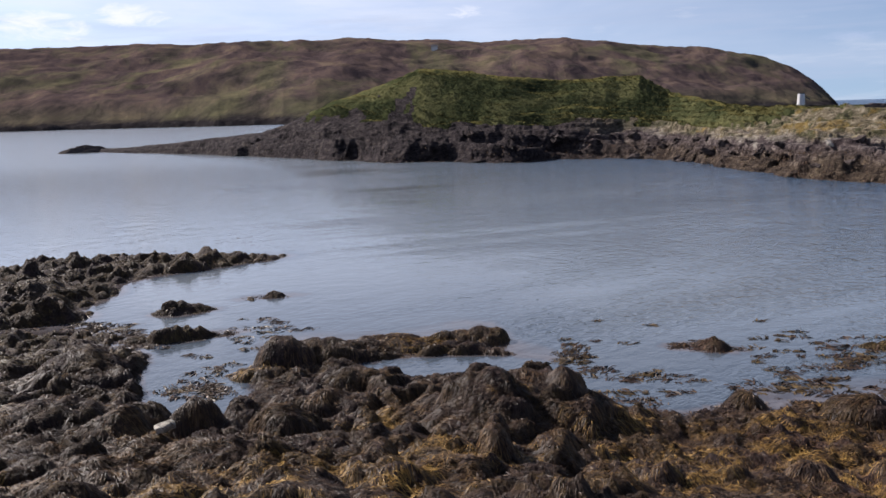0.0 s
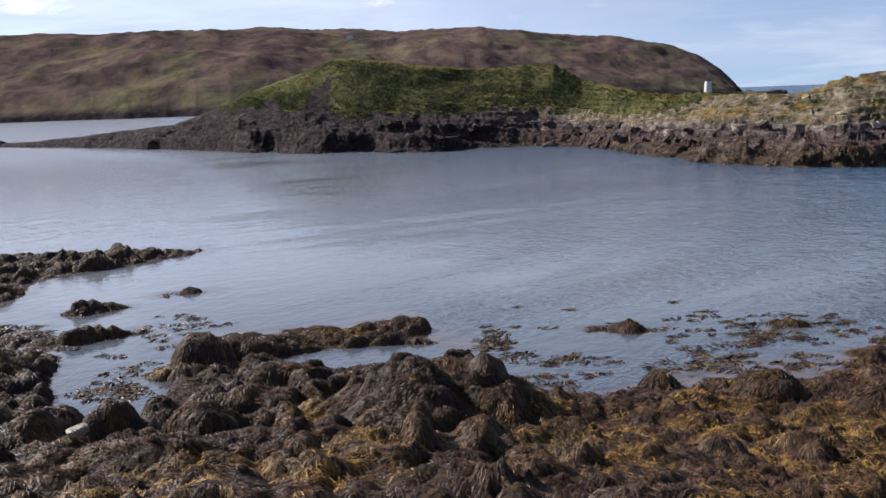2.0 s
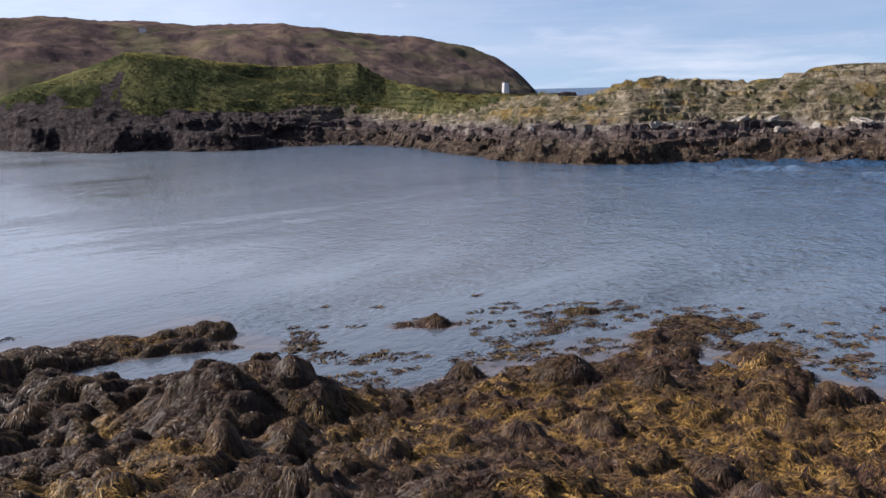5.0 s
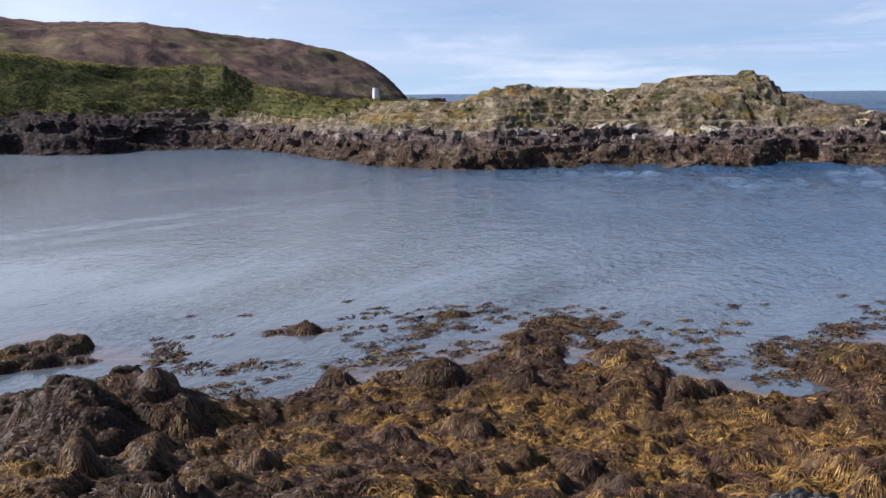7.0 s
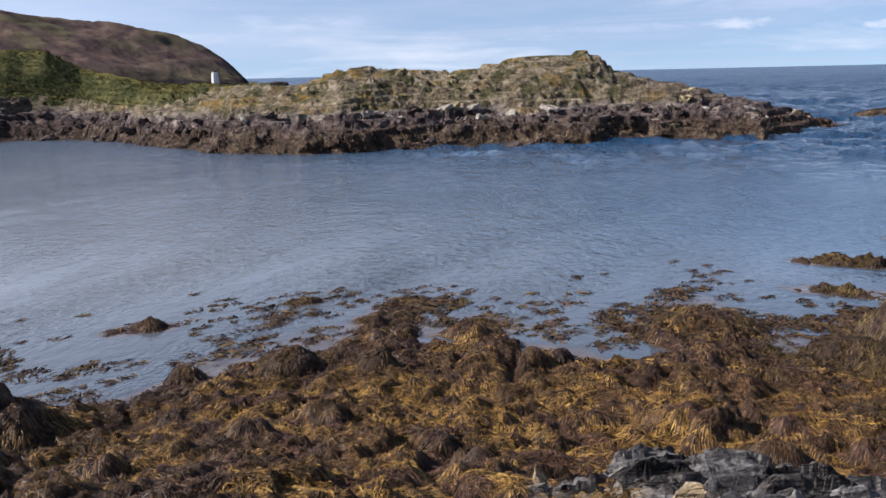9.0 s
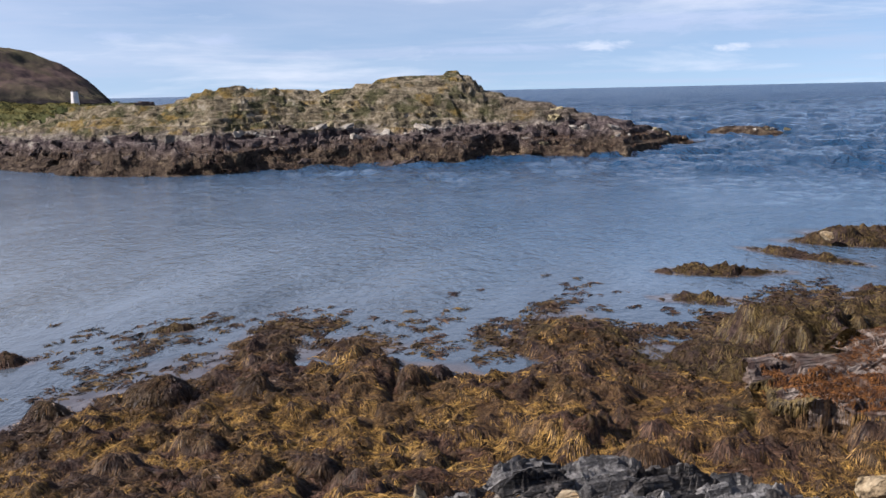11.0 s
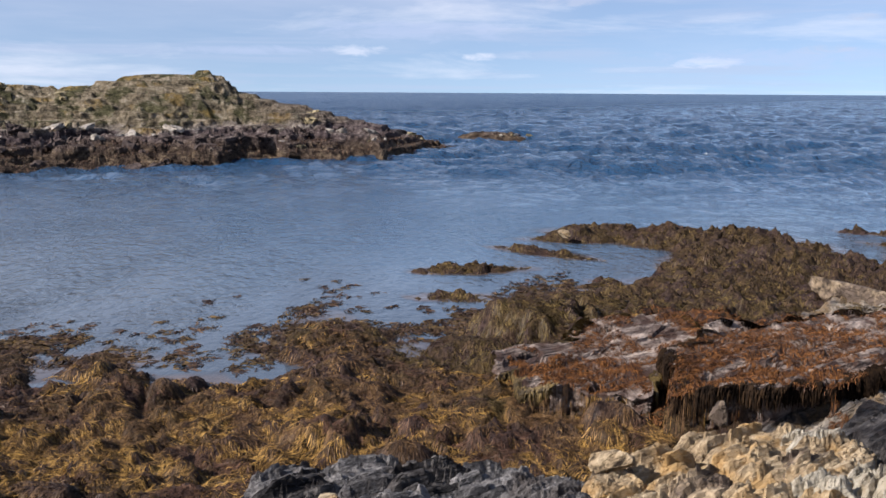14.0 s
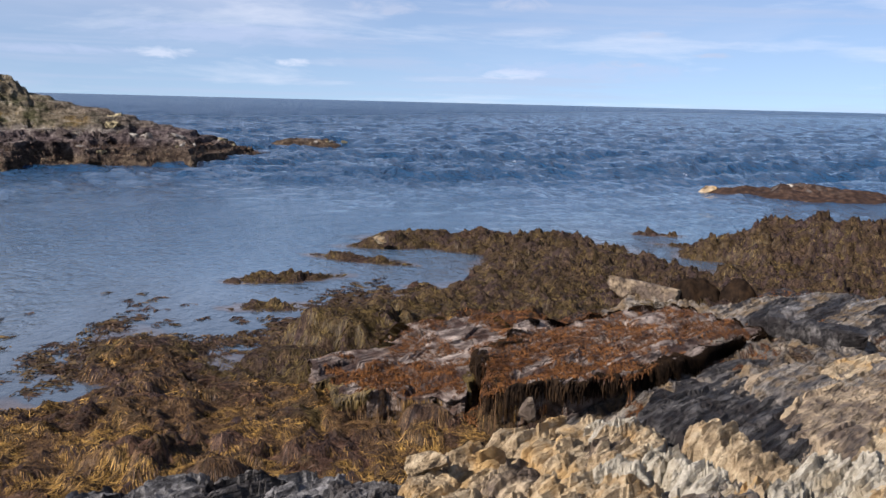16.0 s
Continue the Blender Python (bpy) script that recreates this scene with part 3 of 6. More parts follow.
def islet_height(A, U, X, Y):
    """Height of the islet at azimuth A and U metres behind its waterline."""
    front = np.interp(A, F_AZ, F_D)
    el = np.interp(A, T_AZ, T_EL)
    crest_u = np.interp(A, [-24, -12, -6, 0, 14, 20, 27, 33, 48, 56, 63.2], [3, 8, 20, 26, 26, 24, 20, 19, 19, 12, 4])
    top = EYE + (front + crest_u) * np.tan(np.radians(el))
    ledge = np.minimum(top * 0.8, np.interp(A, [-24, -10, 0, 12, 20, 30, 45, 58, 63.2], [0.5, 2.6, 3.6, 3.2, 2.4, 2.3, 2.5, 1.6, 0.4]))
    w = U / crest_u
    lower = ledge * (0.45 * smooth(0, 0.13, w) + 0.55 * smooth(0.06, 0.46, w))
    upper = (top - ledge) * smooth(0.42, np.interp(A, [-8, 0, 14, 26], [0.95, 0.84, 0.84, 0.98]), w)
    back = smooth(1.1, 2.1, w)
    z = (lower + upper) * (1 - back) - 1.2 * back
    rough = smooth(0.0, 0.12, w) * smooth(2.0, 1.6, w)
    scale = np.clip(top / 3.0, 0.5, 1.0) * rough * (1 - 0.6 * smooth(0.4, 0.65, w) * smooth(24, 17, A))
    # beds run along the shore and dip gently
    ta = np.radians(A) * 72.0
    ub = U + 0.25 * ta
    soft_top = 1 - 0.45 * smooth(0.8, 1.0, w)
    z = z + scale * soft_top * ((ridged(ta * 0.13, ub * 0.38, 61, 5) - 0.62) * np.interp(A, [-2, 16], [2.6, 1.3]) + (ridged(ta * 0.4, ub * 1.3, 67, 4) - 0.62) * 0.55 * (1 - 0.5 * smooth(0.45, 0.6, w)) + (ridged(ta * 0.8, ub * 2.6, 69, 3) - 0.6) * 0.2 * smooth(0.6, 0.4, w))
    cd, own = cell_noise(ta * 0.2, ub * 0.8, 71)
    z = z + scale * (own - 0.5) * 0.6 * smooth(0.9, 0.6, w) + scale * (0.35 - cd) * 0.4
    # gullies and swells on the grassy slope
    z = z + smooth(0.3, 0.55, w) * smooth(0.95, 0.7, w) * smooth(22, 12, A) * smooth(-9, -3, A) * ((fbm(ta * 0.16 + 0.05 * U, U * 0.10, 79, 3) - 0.5) * 1.5)
    # crags and knobs on the higher ground
    cd, own = cell_noise(ta * 0.42 + 0.8 * fbm(ta * 0.4, ub * 0.4, 75, 2), U * 0.42, 77)
    z = z + scale * smooth(0.3, 0.6, w) * smooth(25, 31, A) * (1 - 0.6 * smooth(0.7, 0.95, w)) * 0.34 * ((0.2 + own) * np.clip(1 - (cd / 0.7) ** 2, 0, 1) ** 0.6 - 0.45)
    # terraces: ledges along the beds
    f_ = z / 0.5 + 0.8 * fbm(ta * 0.25, ub * 0.25, 73, 3)
    stepped = 0.5 * (np.floor(f_) + smooth(0.3, 0.7, f_ - np.floor(f_))) - 0.5 * 0.8 * fbm(ta * 0.25, ub * 0.25, 73, 3)
    z = z + np.interp(A, [-4, 10, 26], [0.15, 0.45, 0.8]) * rough * (stepped - z)
    crest = smooth(0.75, 1.0, w) * smooth(1.35, 1.05, w)
    return z, w, top, crest


def islet():
    az = np.linspace(-24.2, 63.2, 1150)
    u = np.concatenate([np.linspace(-2.5, 14, 64), np.linspace(14.4, 34, 40), np.linspace(35, 60, 14)])
    A, U = np.meshgrid(az, u, indexing="ij")
    d = np.interp(A, F_AZ, F_D) + U
    X, Y = d * np.sin(np.radians(A)), d * np.cos(np.radians(A))
    wob = (fbm(X * 0.16, Y * 0.16, 81, 4) - 0.5) * 7.0 + (fbm(X * 0.7, Y * 0.7, 85, 3) - 0.5) * 1.8
    d = d + wob * smooth(14, 0, U) * np.interp(A, [-24, -12, 0], [0.35, 0.6, 1])
    X, Y = d * np.sin(np.radians(A)), d * np.cos(np.radians(A))
    z, w, top, crest = islet_height(A, U, X, Y)
    z = np.where(U < 0, U * 0.5, z)
    # turf: full on the broad green top, thin on the rocky knoll
    turf_line = np.interp(A, [-9, -5.5, -2.5, 2, 14, 19, 25, 29], [1.05, 0.72, 0.56, 0.46, 0.42, 0.62, 0.8, 1.5])
    n = fbm(X * 0.25, Y * 0.25, 91, 5)
    grass = (w + np.interp(A, [-6, 0], [1.3, 0.5]) * (n - 0.5) > turf_line) & (w < 1.9) & (A > -9)
    lump, _ = cell_noise(X * 0.8, Y * 0.8, 95)
    z = z + np.where(grass, 0.12 * (0.5 - lump) + 0.2 * (fbm(X * 0.5, Y * 0.5, 97) - 0.5), 0)
    v = np.stack([X, Y, z], -1).reshape(-1, 3)
    f = grid_faces(*A.shape)[:, ::-1]
    is_grass = grass.ravel()[f].sum(1) >= 2
    base = thing("islet", "low rocky islet with weedy shore and grassy top", "islet", kind="structure")
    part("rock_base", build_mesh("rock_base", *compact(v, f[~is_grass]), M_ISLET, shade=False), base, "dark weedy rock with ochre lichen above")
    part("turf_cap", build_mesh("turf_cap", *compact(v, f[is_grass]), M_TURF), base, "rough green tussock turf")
    return v.reshape(*A.shape, 3), grass, w, A


ISLET_V, ISLET_G, ISLET_W, ISLET_A = islet()


def blades(roots, per, height, width, seed):
    """Tufts of pointed blades, one triangle each, leaning at random."""
    r = np.random.default_rng(seed)
    p = np.repeat(roots, per, 0)
    n = len(p)
    ang = r.uniform(0, 2 * np.pi, n)
    h = height * r.uniform(0.5, 1.2, n)
    side = np.stack([np.cos(ang), np.sin(ang), np.zeros(n)], -1) * (width * r.uniform(0.6, 1.3, n))[:, None]
    lean = np.stack([np.cos(ang + 1.3), np.sin(ang + 1.3), np.zeros(n)], -1) * (h * r.uniform(0.4, 1.6, n))[:, None]
    p = p + np.stack([r.normal(0, width, n), r.normal(0, width, n), np.full(n, -0.05)], -1)
    tip = p + lean + np.stack([np.zeros(n), np.zeros(n), h], -1)
    v = np.stack([p - side, p + side, tip], 1).reshape(-1, 3)
    return v, np.arange(len(v)).reshape(-1, 3)


def islet_grass():
    pick = np.argwhere(ISLET_G & ((ISLET_W < 0.82) | ((ISLET_A > 18) & (ISLET_W < 1.2))))
    take = pick[rng.integers(0, len(pick), 15000)]
    roots = ISLET_V[take[:, 0], take[:, 1]] + np.concatenate([rng.normal(0, 0.25, (len(take), 2)), np.zeros((len(take), 1))], 1)
    v, f = blades(roots, 5, 0.12, 0.04, 3)
    ob = new("grass", build_mesh("grass", v, f, M_GRASS))
    tagged(ob, "windblown green and straw tussock grass on the islet", "grass", kind="stuff")


islet_grass()


# ---- the near shore ----
W_AZ = [-60, -40, -30, -25, -21.5, -20, -19, -15.5, -15, -12.5, -9, -4, 0, 3.4, 5, 7.5, 9, 11, 15, 18, 21, 26, 30, 32, 33.5, 35.5, 37, 41, 44, 48, 51.5, 53, 56, 58.3, 60, 64, 66.5, 70, 74, 77, 79, 83, 88, 92, 95, 97, 99, 104, 125, 150]
W_D = [22, 22, 22, 21.6, 20.6, 18.5, 15.8, 15.2, 17.2, 18.6, 18.8, 18.7, 18.9, 19.3, 17.8, 17, 15.6, 14.5, 14.2, 14.8, 15.2, 15.6, 15.8, 16.6, 18, 17.4, 16.2, 16.8, 15.6, 15.2, 15.6, 18.2, 18.6, 17.0, 16.4, 16.6, 18.6, 20, 21.5, 23, 28, 31.5, 29.5, 26.5, 27, 31, 38, 42, 44, 40]
# raised weed beds and reefs: azimuth, distance, half-width across, half-width along, turn, height
REEFS = [
    (-25.5, 30.2, 4.6, 1.9, 14, 0.42), (-18.0, 29.8, 3.4, 1.3, 14, 0.40), (-14.6, 30.2, 2.0, 0.8, 6, 0.30), (-29.5, 25.5, 3.4, 2.2, 20, 0.5),
    (-26.3, 23.4, 1.3, 0.8, 0, 0.45), (-31, 29, 5, 3, 0, 0.4),
    (-17.6, 22.6, 0.75, 0.42, 0, 0.26), (-11.8, 23.6, 0.75, 0.3, 0, 0.10), (-18.6, 19.9, 1.2, 0.35, 0, 0.16),
    (17.4, 17.7, 0.62, 0.3, 0, 0.07), (28.4, 18.7, 0.36, 0.18, 0, 0.06),
    (65.2, 23.7, 1.3, 0.42, 12, 0.09), (69.8, 26.6, 1.5, 0.38, -28, 0.11), (72.8, 22.4, 0.9, 0.4, 10, 0.09), (64.0, 20.4, 0.9, 0.35, 0, 0.06),
    (76.5, 30.2, 3.3, 1.0, -8, 0.34), (71.8, 29.2, 1.6, 0.55, 6, 0.26), (81.0, 29.2, 3.2, 1.6, -12, 0.40), (84.5, 26.5, 3.0, 1.6, 0, 0.45), (92.2, 31.6, 1.5, 0.4, -20, 0.22), (89.8, 34.3, 0.8, 0.25, 0, 0.12),
]
# water let in between the beds
POOLS = [
    (-17.4, 16.2, 1.15, 1.9, 0, 0.6), (-18.6, 15.0, 0.9, 0.8, 0, 0.5), (-14.5, 17.4, 0.8, 0.8, 0, 0.5), (-0.6, 15.7, 1.5, 0.55, -12, 0.42), (3.0, 16.3, 1.1, 0.5, -12, 0.42), (0.4, 16.1, 1.5, 0.6, -12, 0.45), (12.4, 15.8, 1.5, 0.7, 0, 0.5), (15.3, 14.7, 1.1, 0.6, 0, 0.45), (62.7, 17.7, 0.9, 0.5, 0, 0.4), (-5.5, 16.4, 0.8, 0.35, 0, 0.3),
    (13.2, 14.6, 1.6, 1.0, 0, 0.45), (17, 16.0, 1.4, 0.7, 0, 0.25), (37.2, 15.4, 0.5, 0.28, 0, 0.35), (46.5, 15.6, 1.6, 0.5, 0, 0.32), (51.5, 15.0, 0.8, 0.6, 0, 0.35),
    (62, 17.4, 1.0, 0.7, 0, 0.30), (74, 24.3, 2.2, 0.6, -10, 0.6), (70.5, 22.5, 1.2, 0.7, 0, 0.35), (86, 26.6, 0.6, 0.25, 0, 0.5), (93, 28.6, 1.5, 0.6, 0, 0.4), (82, 26.5, 0.4, 0.2, 0, 0.4),
]


def ellipse(x, y, az, d, rx, ry, turn):
    cx, cy, _ = polar(az, d)
    a = radians(-az + turn)
    dx, dy = x - cx, y - cy
    return np.hypot((dx * math.cos(a) + dy * math.sin(a)) / rx, (dy * math.cos(a) - dx * math.sin(a)) / ry)


def bare_rock(az, d, warp):
    shelf = smooth(83.5, 87.5, az + 9 * warp) * smooth(21, 19, d + 4 * warp)
    ledge = smooth(43, 47, az + 8 * warp) * smooth(8.4, 7.6, d + 1.5 * warp)
    return np.maximum(shelf, ledge)


def bedding(bx, by, seed):
    """Low steps where one bed ends on the next: a sawtooth across the strike."""
    w = by * 2.3 + 0.7 * fbm(bx * 0.5, by * 0.5, seed, 3)
    fr = w - np.floor(w)
    return (fr ** 0.7 - 0.6) * (0.4 + 1.2 * hashed(np.floor(w), np.floor(bx * 0.5 + 3 * hashed(np.floor(w), np.floor(w) * 0, seed)), seed + 1))


def shore_height(x, y):
    d = np.hypot(x, y)
    az = np.degrees(np.arctan2(x, y))
    warp = fbm(x * 0.35, y * 0.35, 101, 4) - 0.5
    u = np.interp(az, W_AZ, W_D) * np.interp(az, [-24, -16, 62, 70], [1, 0.945, 0.945, 1]) - d + 1.3 * warp
    z = np.where(u > 0, 0.34 * (1 - np.exp(-u / 2.6)), 0.16 * u)
    # the bed climbs to the rocks on which the viewer stands
    start = np.interp(az, [-40, -10, 10, 40, 60, 80, 95, 110], [13.5, 13, 12, 10.5, 10, 10.3, 10.5, 11])
    z = z + 2.95 * np.clip((start - d) / (start - 1.0), 0, 1) ** 1.25
    # right-hand rock shelf
    z = z + smooth(86, 97, az) * smooth(24, 13, d) * 0.45 * smooth(0, 3, u)
    # the weedy hill at the far right
    q = ellipse(x, y, 101.5, 31.5, 5.6, 3.6, 25)
    z = np.maximum(z, 1.25 * (1 - q ** 2) * (q < 1.3) + -0.5 * (q >= 1.3))
    q = ellipse(x, y, 69.5, 16.8, 1.9, 1.0, -12) + 1.4 * (fbm(x * 1.1, y * 1.1, 119, 3) - 0.5)
    z = np.maximum(z, z + 0.62 * smooth(1.15, 0.35, q))
    q = ellipse(x, y, 4.9, 12.5, 1.75, 1.55, 0) + 0.7 * warp
    z = z + 0.68 * smooth(1.2, 0.15, q)
    for az0, d0, rx, ry, turn, h in REEFS:
        q = ellipse(x, y, az0, d0, rx, ry, turn) + 0.55 * warp
        z = np.maximum(z, h * (1 - np.maximum(q, 0) ** 2.0) - 0.3 * (q > 1.6))
    # humps of weed over cobbles and ledges
    wx, wy = x + 0.7 * (fbm(x * 1.5, y * 1.5, 103, 3) - 0.5), y + 0.7 * (fbm(x * 1.5, y * 1.5, 107, 3) - 0.5)
    c1, own1 = cell_noise(wx * 0.85, wy * 0.85, 109)
    c2, own2 = cell_noise(wx * 2.1, wy * 2.1, 113)
    rough = smooth(-0.35, 0.15, z) * np.interp(az, [-40, 8, 18, 70, 95], [0.9, 0.85, 0.62, 0.68, 0.9]) * (1 + 0.25 * smooth(20, 24, d) * smooth(76, 82, az)) * (1 - 0.6 * bare_rock(az, d, warp))
    z = z + rough * (0.36 * own1 * np.exp(-(c1 / 0.42) ** 2) + (0.06 + 0.25 * own2) * np.clip(1 - (c2 / 0.66) ** 2, 0, 1) ** 0.8 - 0.18)
    c3, own3 = cell_noise(wx * 5.5, wy * 5.5, 115)
    z = z + rough * np.interp(az, [5, 14], [0.10, 0.22]) * own3 * np.exp(-(c3 / 0.36) ** 2)
    z = z + rough * 0.10 * (fbm(x * 4.2, y * 4.2, 117, 3) - 0.5)
    for az0, d0, rx, ry, turn, depth in POOLS:
        q = ellipse(x, y, az0, d0, rx, ry, turn) + 0.6 * warp
        z = z - 1.5 * depth * smooth(1.15, 0.45, q)
    # bare bedded rock on the shelf and under the viewer
    rocky = bare_rock(az, d, warp)
    bx, by = x * 0.857 - y * 0.515, y * 0.857 + x * 0.515
    return z + rocky * ((ridged(bx * 0.5, by * 2.2, 121, 5) - 0.6) * 0.25 + bedding(bx, by, 123) * 0.20 + (ridged(bx * 2.0, by * 9.0, 127, 3) - 0.6) * 0.12)


CELL = 0.06
X0, X1, Y0, Y1 = -19.0, 38.0, -13.0, 34.0
gx, gy = np.arange(X0, X1, CELL), np.arange(Y0, Y1, CELL)
GX, GY = np.meshgrid(gx, gy, indexing="ij")
GD, GA = np.hypot(GX, GY), np.degrees(np.arctan2(GX, GY))
in_view = (GD > 3.2) & (GD < 40) & (GA > -42) & (GA < 122)
GZ = np.full(GX.shape, -1.0)
GZ[in_view] = shore_height(GX[in_view], GY[in_view])

# boulders under weed: azimuth, distance, half-widths, height above the bed, look
BOULDERS = [
    (6.43, 13.98, 0.33, 0.34, 0.3, "dark"),
    (4.87, 14.07, 0.19, 0.2, 0.18, "dark"),
    # dark weed on the mound's right flank also carries that side's shade as colour
    (8.27, 12.52, 0.37, 0.4, 0.34, "dark"),
    (5.88, 12.74, 0.31, 0.4, 0.16, "brown"),
    (10.03, 11.88, 0.26, 0.35, 0.26, "dark"),
    (3.36, 10.79, 0.22, 0.3, 0.3, "dark"),
    (7.79, 10.76, 0.34, 0.4, 0.26, "brown"),
    (0.16, 11.43, 0.32, 0.38, 0.18, "brown"),
    (7.75, 9.74, 0.26, 0.36, 0.3, "brown"),
    (3.26, 9.59, 0.23, 0.35, 0.28, "brown"),
    (-0.78, 9.88, 0.22, 0.3, 0.24, "brown"),
    (-3.92, 10.57, 0.27, 0.35, 0.22, "brown"),
    (-4.84, 9.46, 0.29, 0.4, 0.24, "brown"),
    (10.55, 9.15, 0.26, 0.35, 0.22, "brown"),
    (1.14, 8.62, 0.29, 0.35, 0.2, "brown"),
    (-11.2, 16.6, 0.72, 0.55, 0.62, "dark"),
    (-11.6, 16.35, 1.15, 0.6, 0.26, "gold"),
    (-8.2, 17.1, 0.9, 0.6, 0.4, "dark"),
    (-3.2, 17.7, 1.4, 0.6, 0.24, "gold"),
    (2.7, 17.95, 0.62, 0.5, 0.4, "dark"),
    (0.4, 18.0, 0.8, 0.5, 0.26, "brown"),
    (-17.3, 13.15, 0.5, 0.45, 0.6, "dark"),
    (-22.2, 13.2, 0.62, 0.5, 0.46, "dark"),
    (-11.6, 12.3, 0.58, 0.42, 0.34, "dark"),
    (-26.5, 14.6, 1.0, 0.7, 0.35, "dark"),
    (-24.0, 17.4, 0.8, 0.6, 0.3, "dark"),
    (-8.6, 13.4, 0.5, 0.4, 0.22, "dark"),
    (-17.0, 10.6, 0.9, 0.6, 0.3, "brown"),
    (-24.5, 10.2, 1.0, 0.7, 0.3, "brown"),
    (-14.2, 11.3, 0.5, 0.4, 0.28, "brown"),
    (-6.5, 14.6, 0.7, 0.35, 0.2, "brown"),
    (-20.9, 11.4, 0.55, 0.4, 0.26, "brown"),
    (20.4, 14.1, 0.42, 0.4, 0.62, "dark"),
    (27.2, 14.0, 0.5, 0.45, 0.55, "dark"),
    (33.4, 13.4, 0.4, 0.42, 0.85, "dark"),
    (34.4, 16.9, 0.9, 0.7, 0.34, "brown"),
    (40.2, 16.4, 0.7, 0.45, 0.3, "brown"),
    (46.2, 14.4, 0.38, 0.3, 0.45, "dark"),
    (44.6, 13.9, 0.3, 0.28, 0.4, "dark"),
    (30.2, 11.2, 0.36, 0.3, 0.4, "dark"),
    (24.4, 10.6, 0.34, 0.3, 0.45, "dark"),
    (38.0, 9.6, 0.34, 0.28, 0.5, "dark"),
    (43.0, 10.4, 0.4, 0.3, 0.35, "brown"),
    (49.5, 11.4, 0.35, 0.28, 0.3, "brown"),
    (36.5, 10.2, 0.42, 0.34, 0.5, "brown"),
    (61.2, 10.2, 0.46, 0.4, 0.72, "dark"),
    (56.4, 17.0, 1.2, 0.9, 0.36, "olive"),
    (58.6, 13.0, 0.4, 0.3, 0.36, "dark"),
    (65.6, 15.6, 0.9, 0.7, 0.5, "olive"),
    (66.5, 12.2, 0.5, 0.4, 0.4, "olive"),
    (75.5, 11.8, 0.4, 0.3, 0.4, "dark"),
    # the two black ones are added where there is only a shadowed hollow
    (92.7, 21.3, 0.8, 0.6, 1.7, "black"),
    (95.2, 21.2, 0.5, 0.45, 1.2, "black"),
]


def dome(q):
    return np.clip(1 - np.maximum(q, 0) ** 2, 0, 1) ** 0.75


def ground_at(x, y):
    return float(GROUND[int(np.clip((x - X0) / CELL, 0, len(gx) - 2)), int(np.clip((y - Y0) / CELL, 0, len(gy) - 2))])


GROUND = GZ.copy()
OWNER = np.full(GX.shape, -1)
for k, (az0, d0, rx, ry, h, look_) in enumerate(BOULDERS):
    h = h * (0.42 if az0 > 18 else 0.8)
    q = ellipse(GX, GY, az0, d0, rx, ry, 0)
    near = q < 1.25
    if not near.any():
        continue
    px, py = GX[near], GY[near]
    qq = q[near] + 0.6 * (fbm(px * 1.8, py * 1.8, 200 + k, 3) - 0.5)
    cx, cy, _ = polar(az0, d0)
    z0 = ground_at(cx, cy)
    bump = z0 + (h + 0.12) * dome(qq) - 0.12 + 0.05 * (fbm(px * 5, py * 5, 300 + k, 3) - 0.5) + 0.07 * (np.clip(1 - (cell_noise(px * 2.6 + 0.8 * fbm(px * 2, py * 2, 330 + k, 2), py * 2.6 + 0.8 * fbm(px * 2, py * 2, 335 + k, 2), 320 + k)[0] / 0.64) ** 2, 0, 1) ** 0.8 - 0.5) + 0.05 * (0.4 - cell_noise(px * 4, py * 4, 340 + k)[0])
    cur = GZ[near]
    own = OWNER[near]
    own[(bump > cur) & (qq < 1)] = k
    OWNER[near] = own
    GZ[near] = np.maximum(cur, np.where(qq < 1, bump, cur))

# each boulder is one body: stray bits cut off from it go back to the bed
for k in range(len(BOULDERS)):
    mask = OWNER == k
    if not mask.any():
        continue
    i0, i1 = np.flatnonzero(mask.any(1))[[0, -1]]
    j0, j1 = np.flatnonzero(mask.any(0))[[0, -1]]
    m = np.pad(mask[i0:i1 + 1, j0:j1 + 1], 1)
    left, best = m.copy(), np.zeros_like(m)
    while left.sum() > best.sum():
        grow = np.zeros_like(m)
        grow[tuple(np.argwhere(left)[0])] = True
        size = 0
        while grow.sum() > size:
            size = grow.sum()
            wide_ = grow.copy()
            wide_[1:] |= grow[:-1]
            wide_[:-1] |= grow[1:]
            wide_[:, 1:] |= grow[:, :-1]
            wide_[:, :-1] |= grow[:, 1:]
            grow = wide_ & m
        left &= ~grow
        if grow.sum() > best.sum():
            best = grow
    stray = np.zeros_like(mask)
    stray[i0:i1 + 1, j0:j1 + 1] = (m & ~best)[1:-1, 1:-1]
    OWNER[stray] = -1
    GZ[stray] = GROUND[stray]


def bilinear(grid, x, y):
    fx, fy = np.clip((x - X0) / CELL, 0, len(gx) - 2.001), np.clip((y - Y0) / CELL, 0, len(gy) - 2.001)
    ix, iy = fx.astype(int), fy.astype(int)
    u, v = fx - ix, fy - iy
    return (grid[ix, iy] * (1 - u) + grid[ix + 1, iy] * u) * (1 - v) + (grid[ix, iy + 1] * (1 - u) + grid[ix + 1, iy + 1] * u) * v


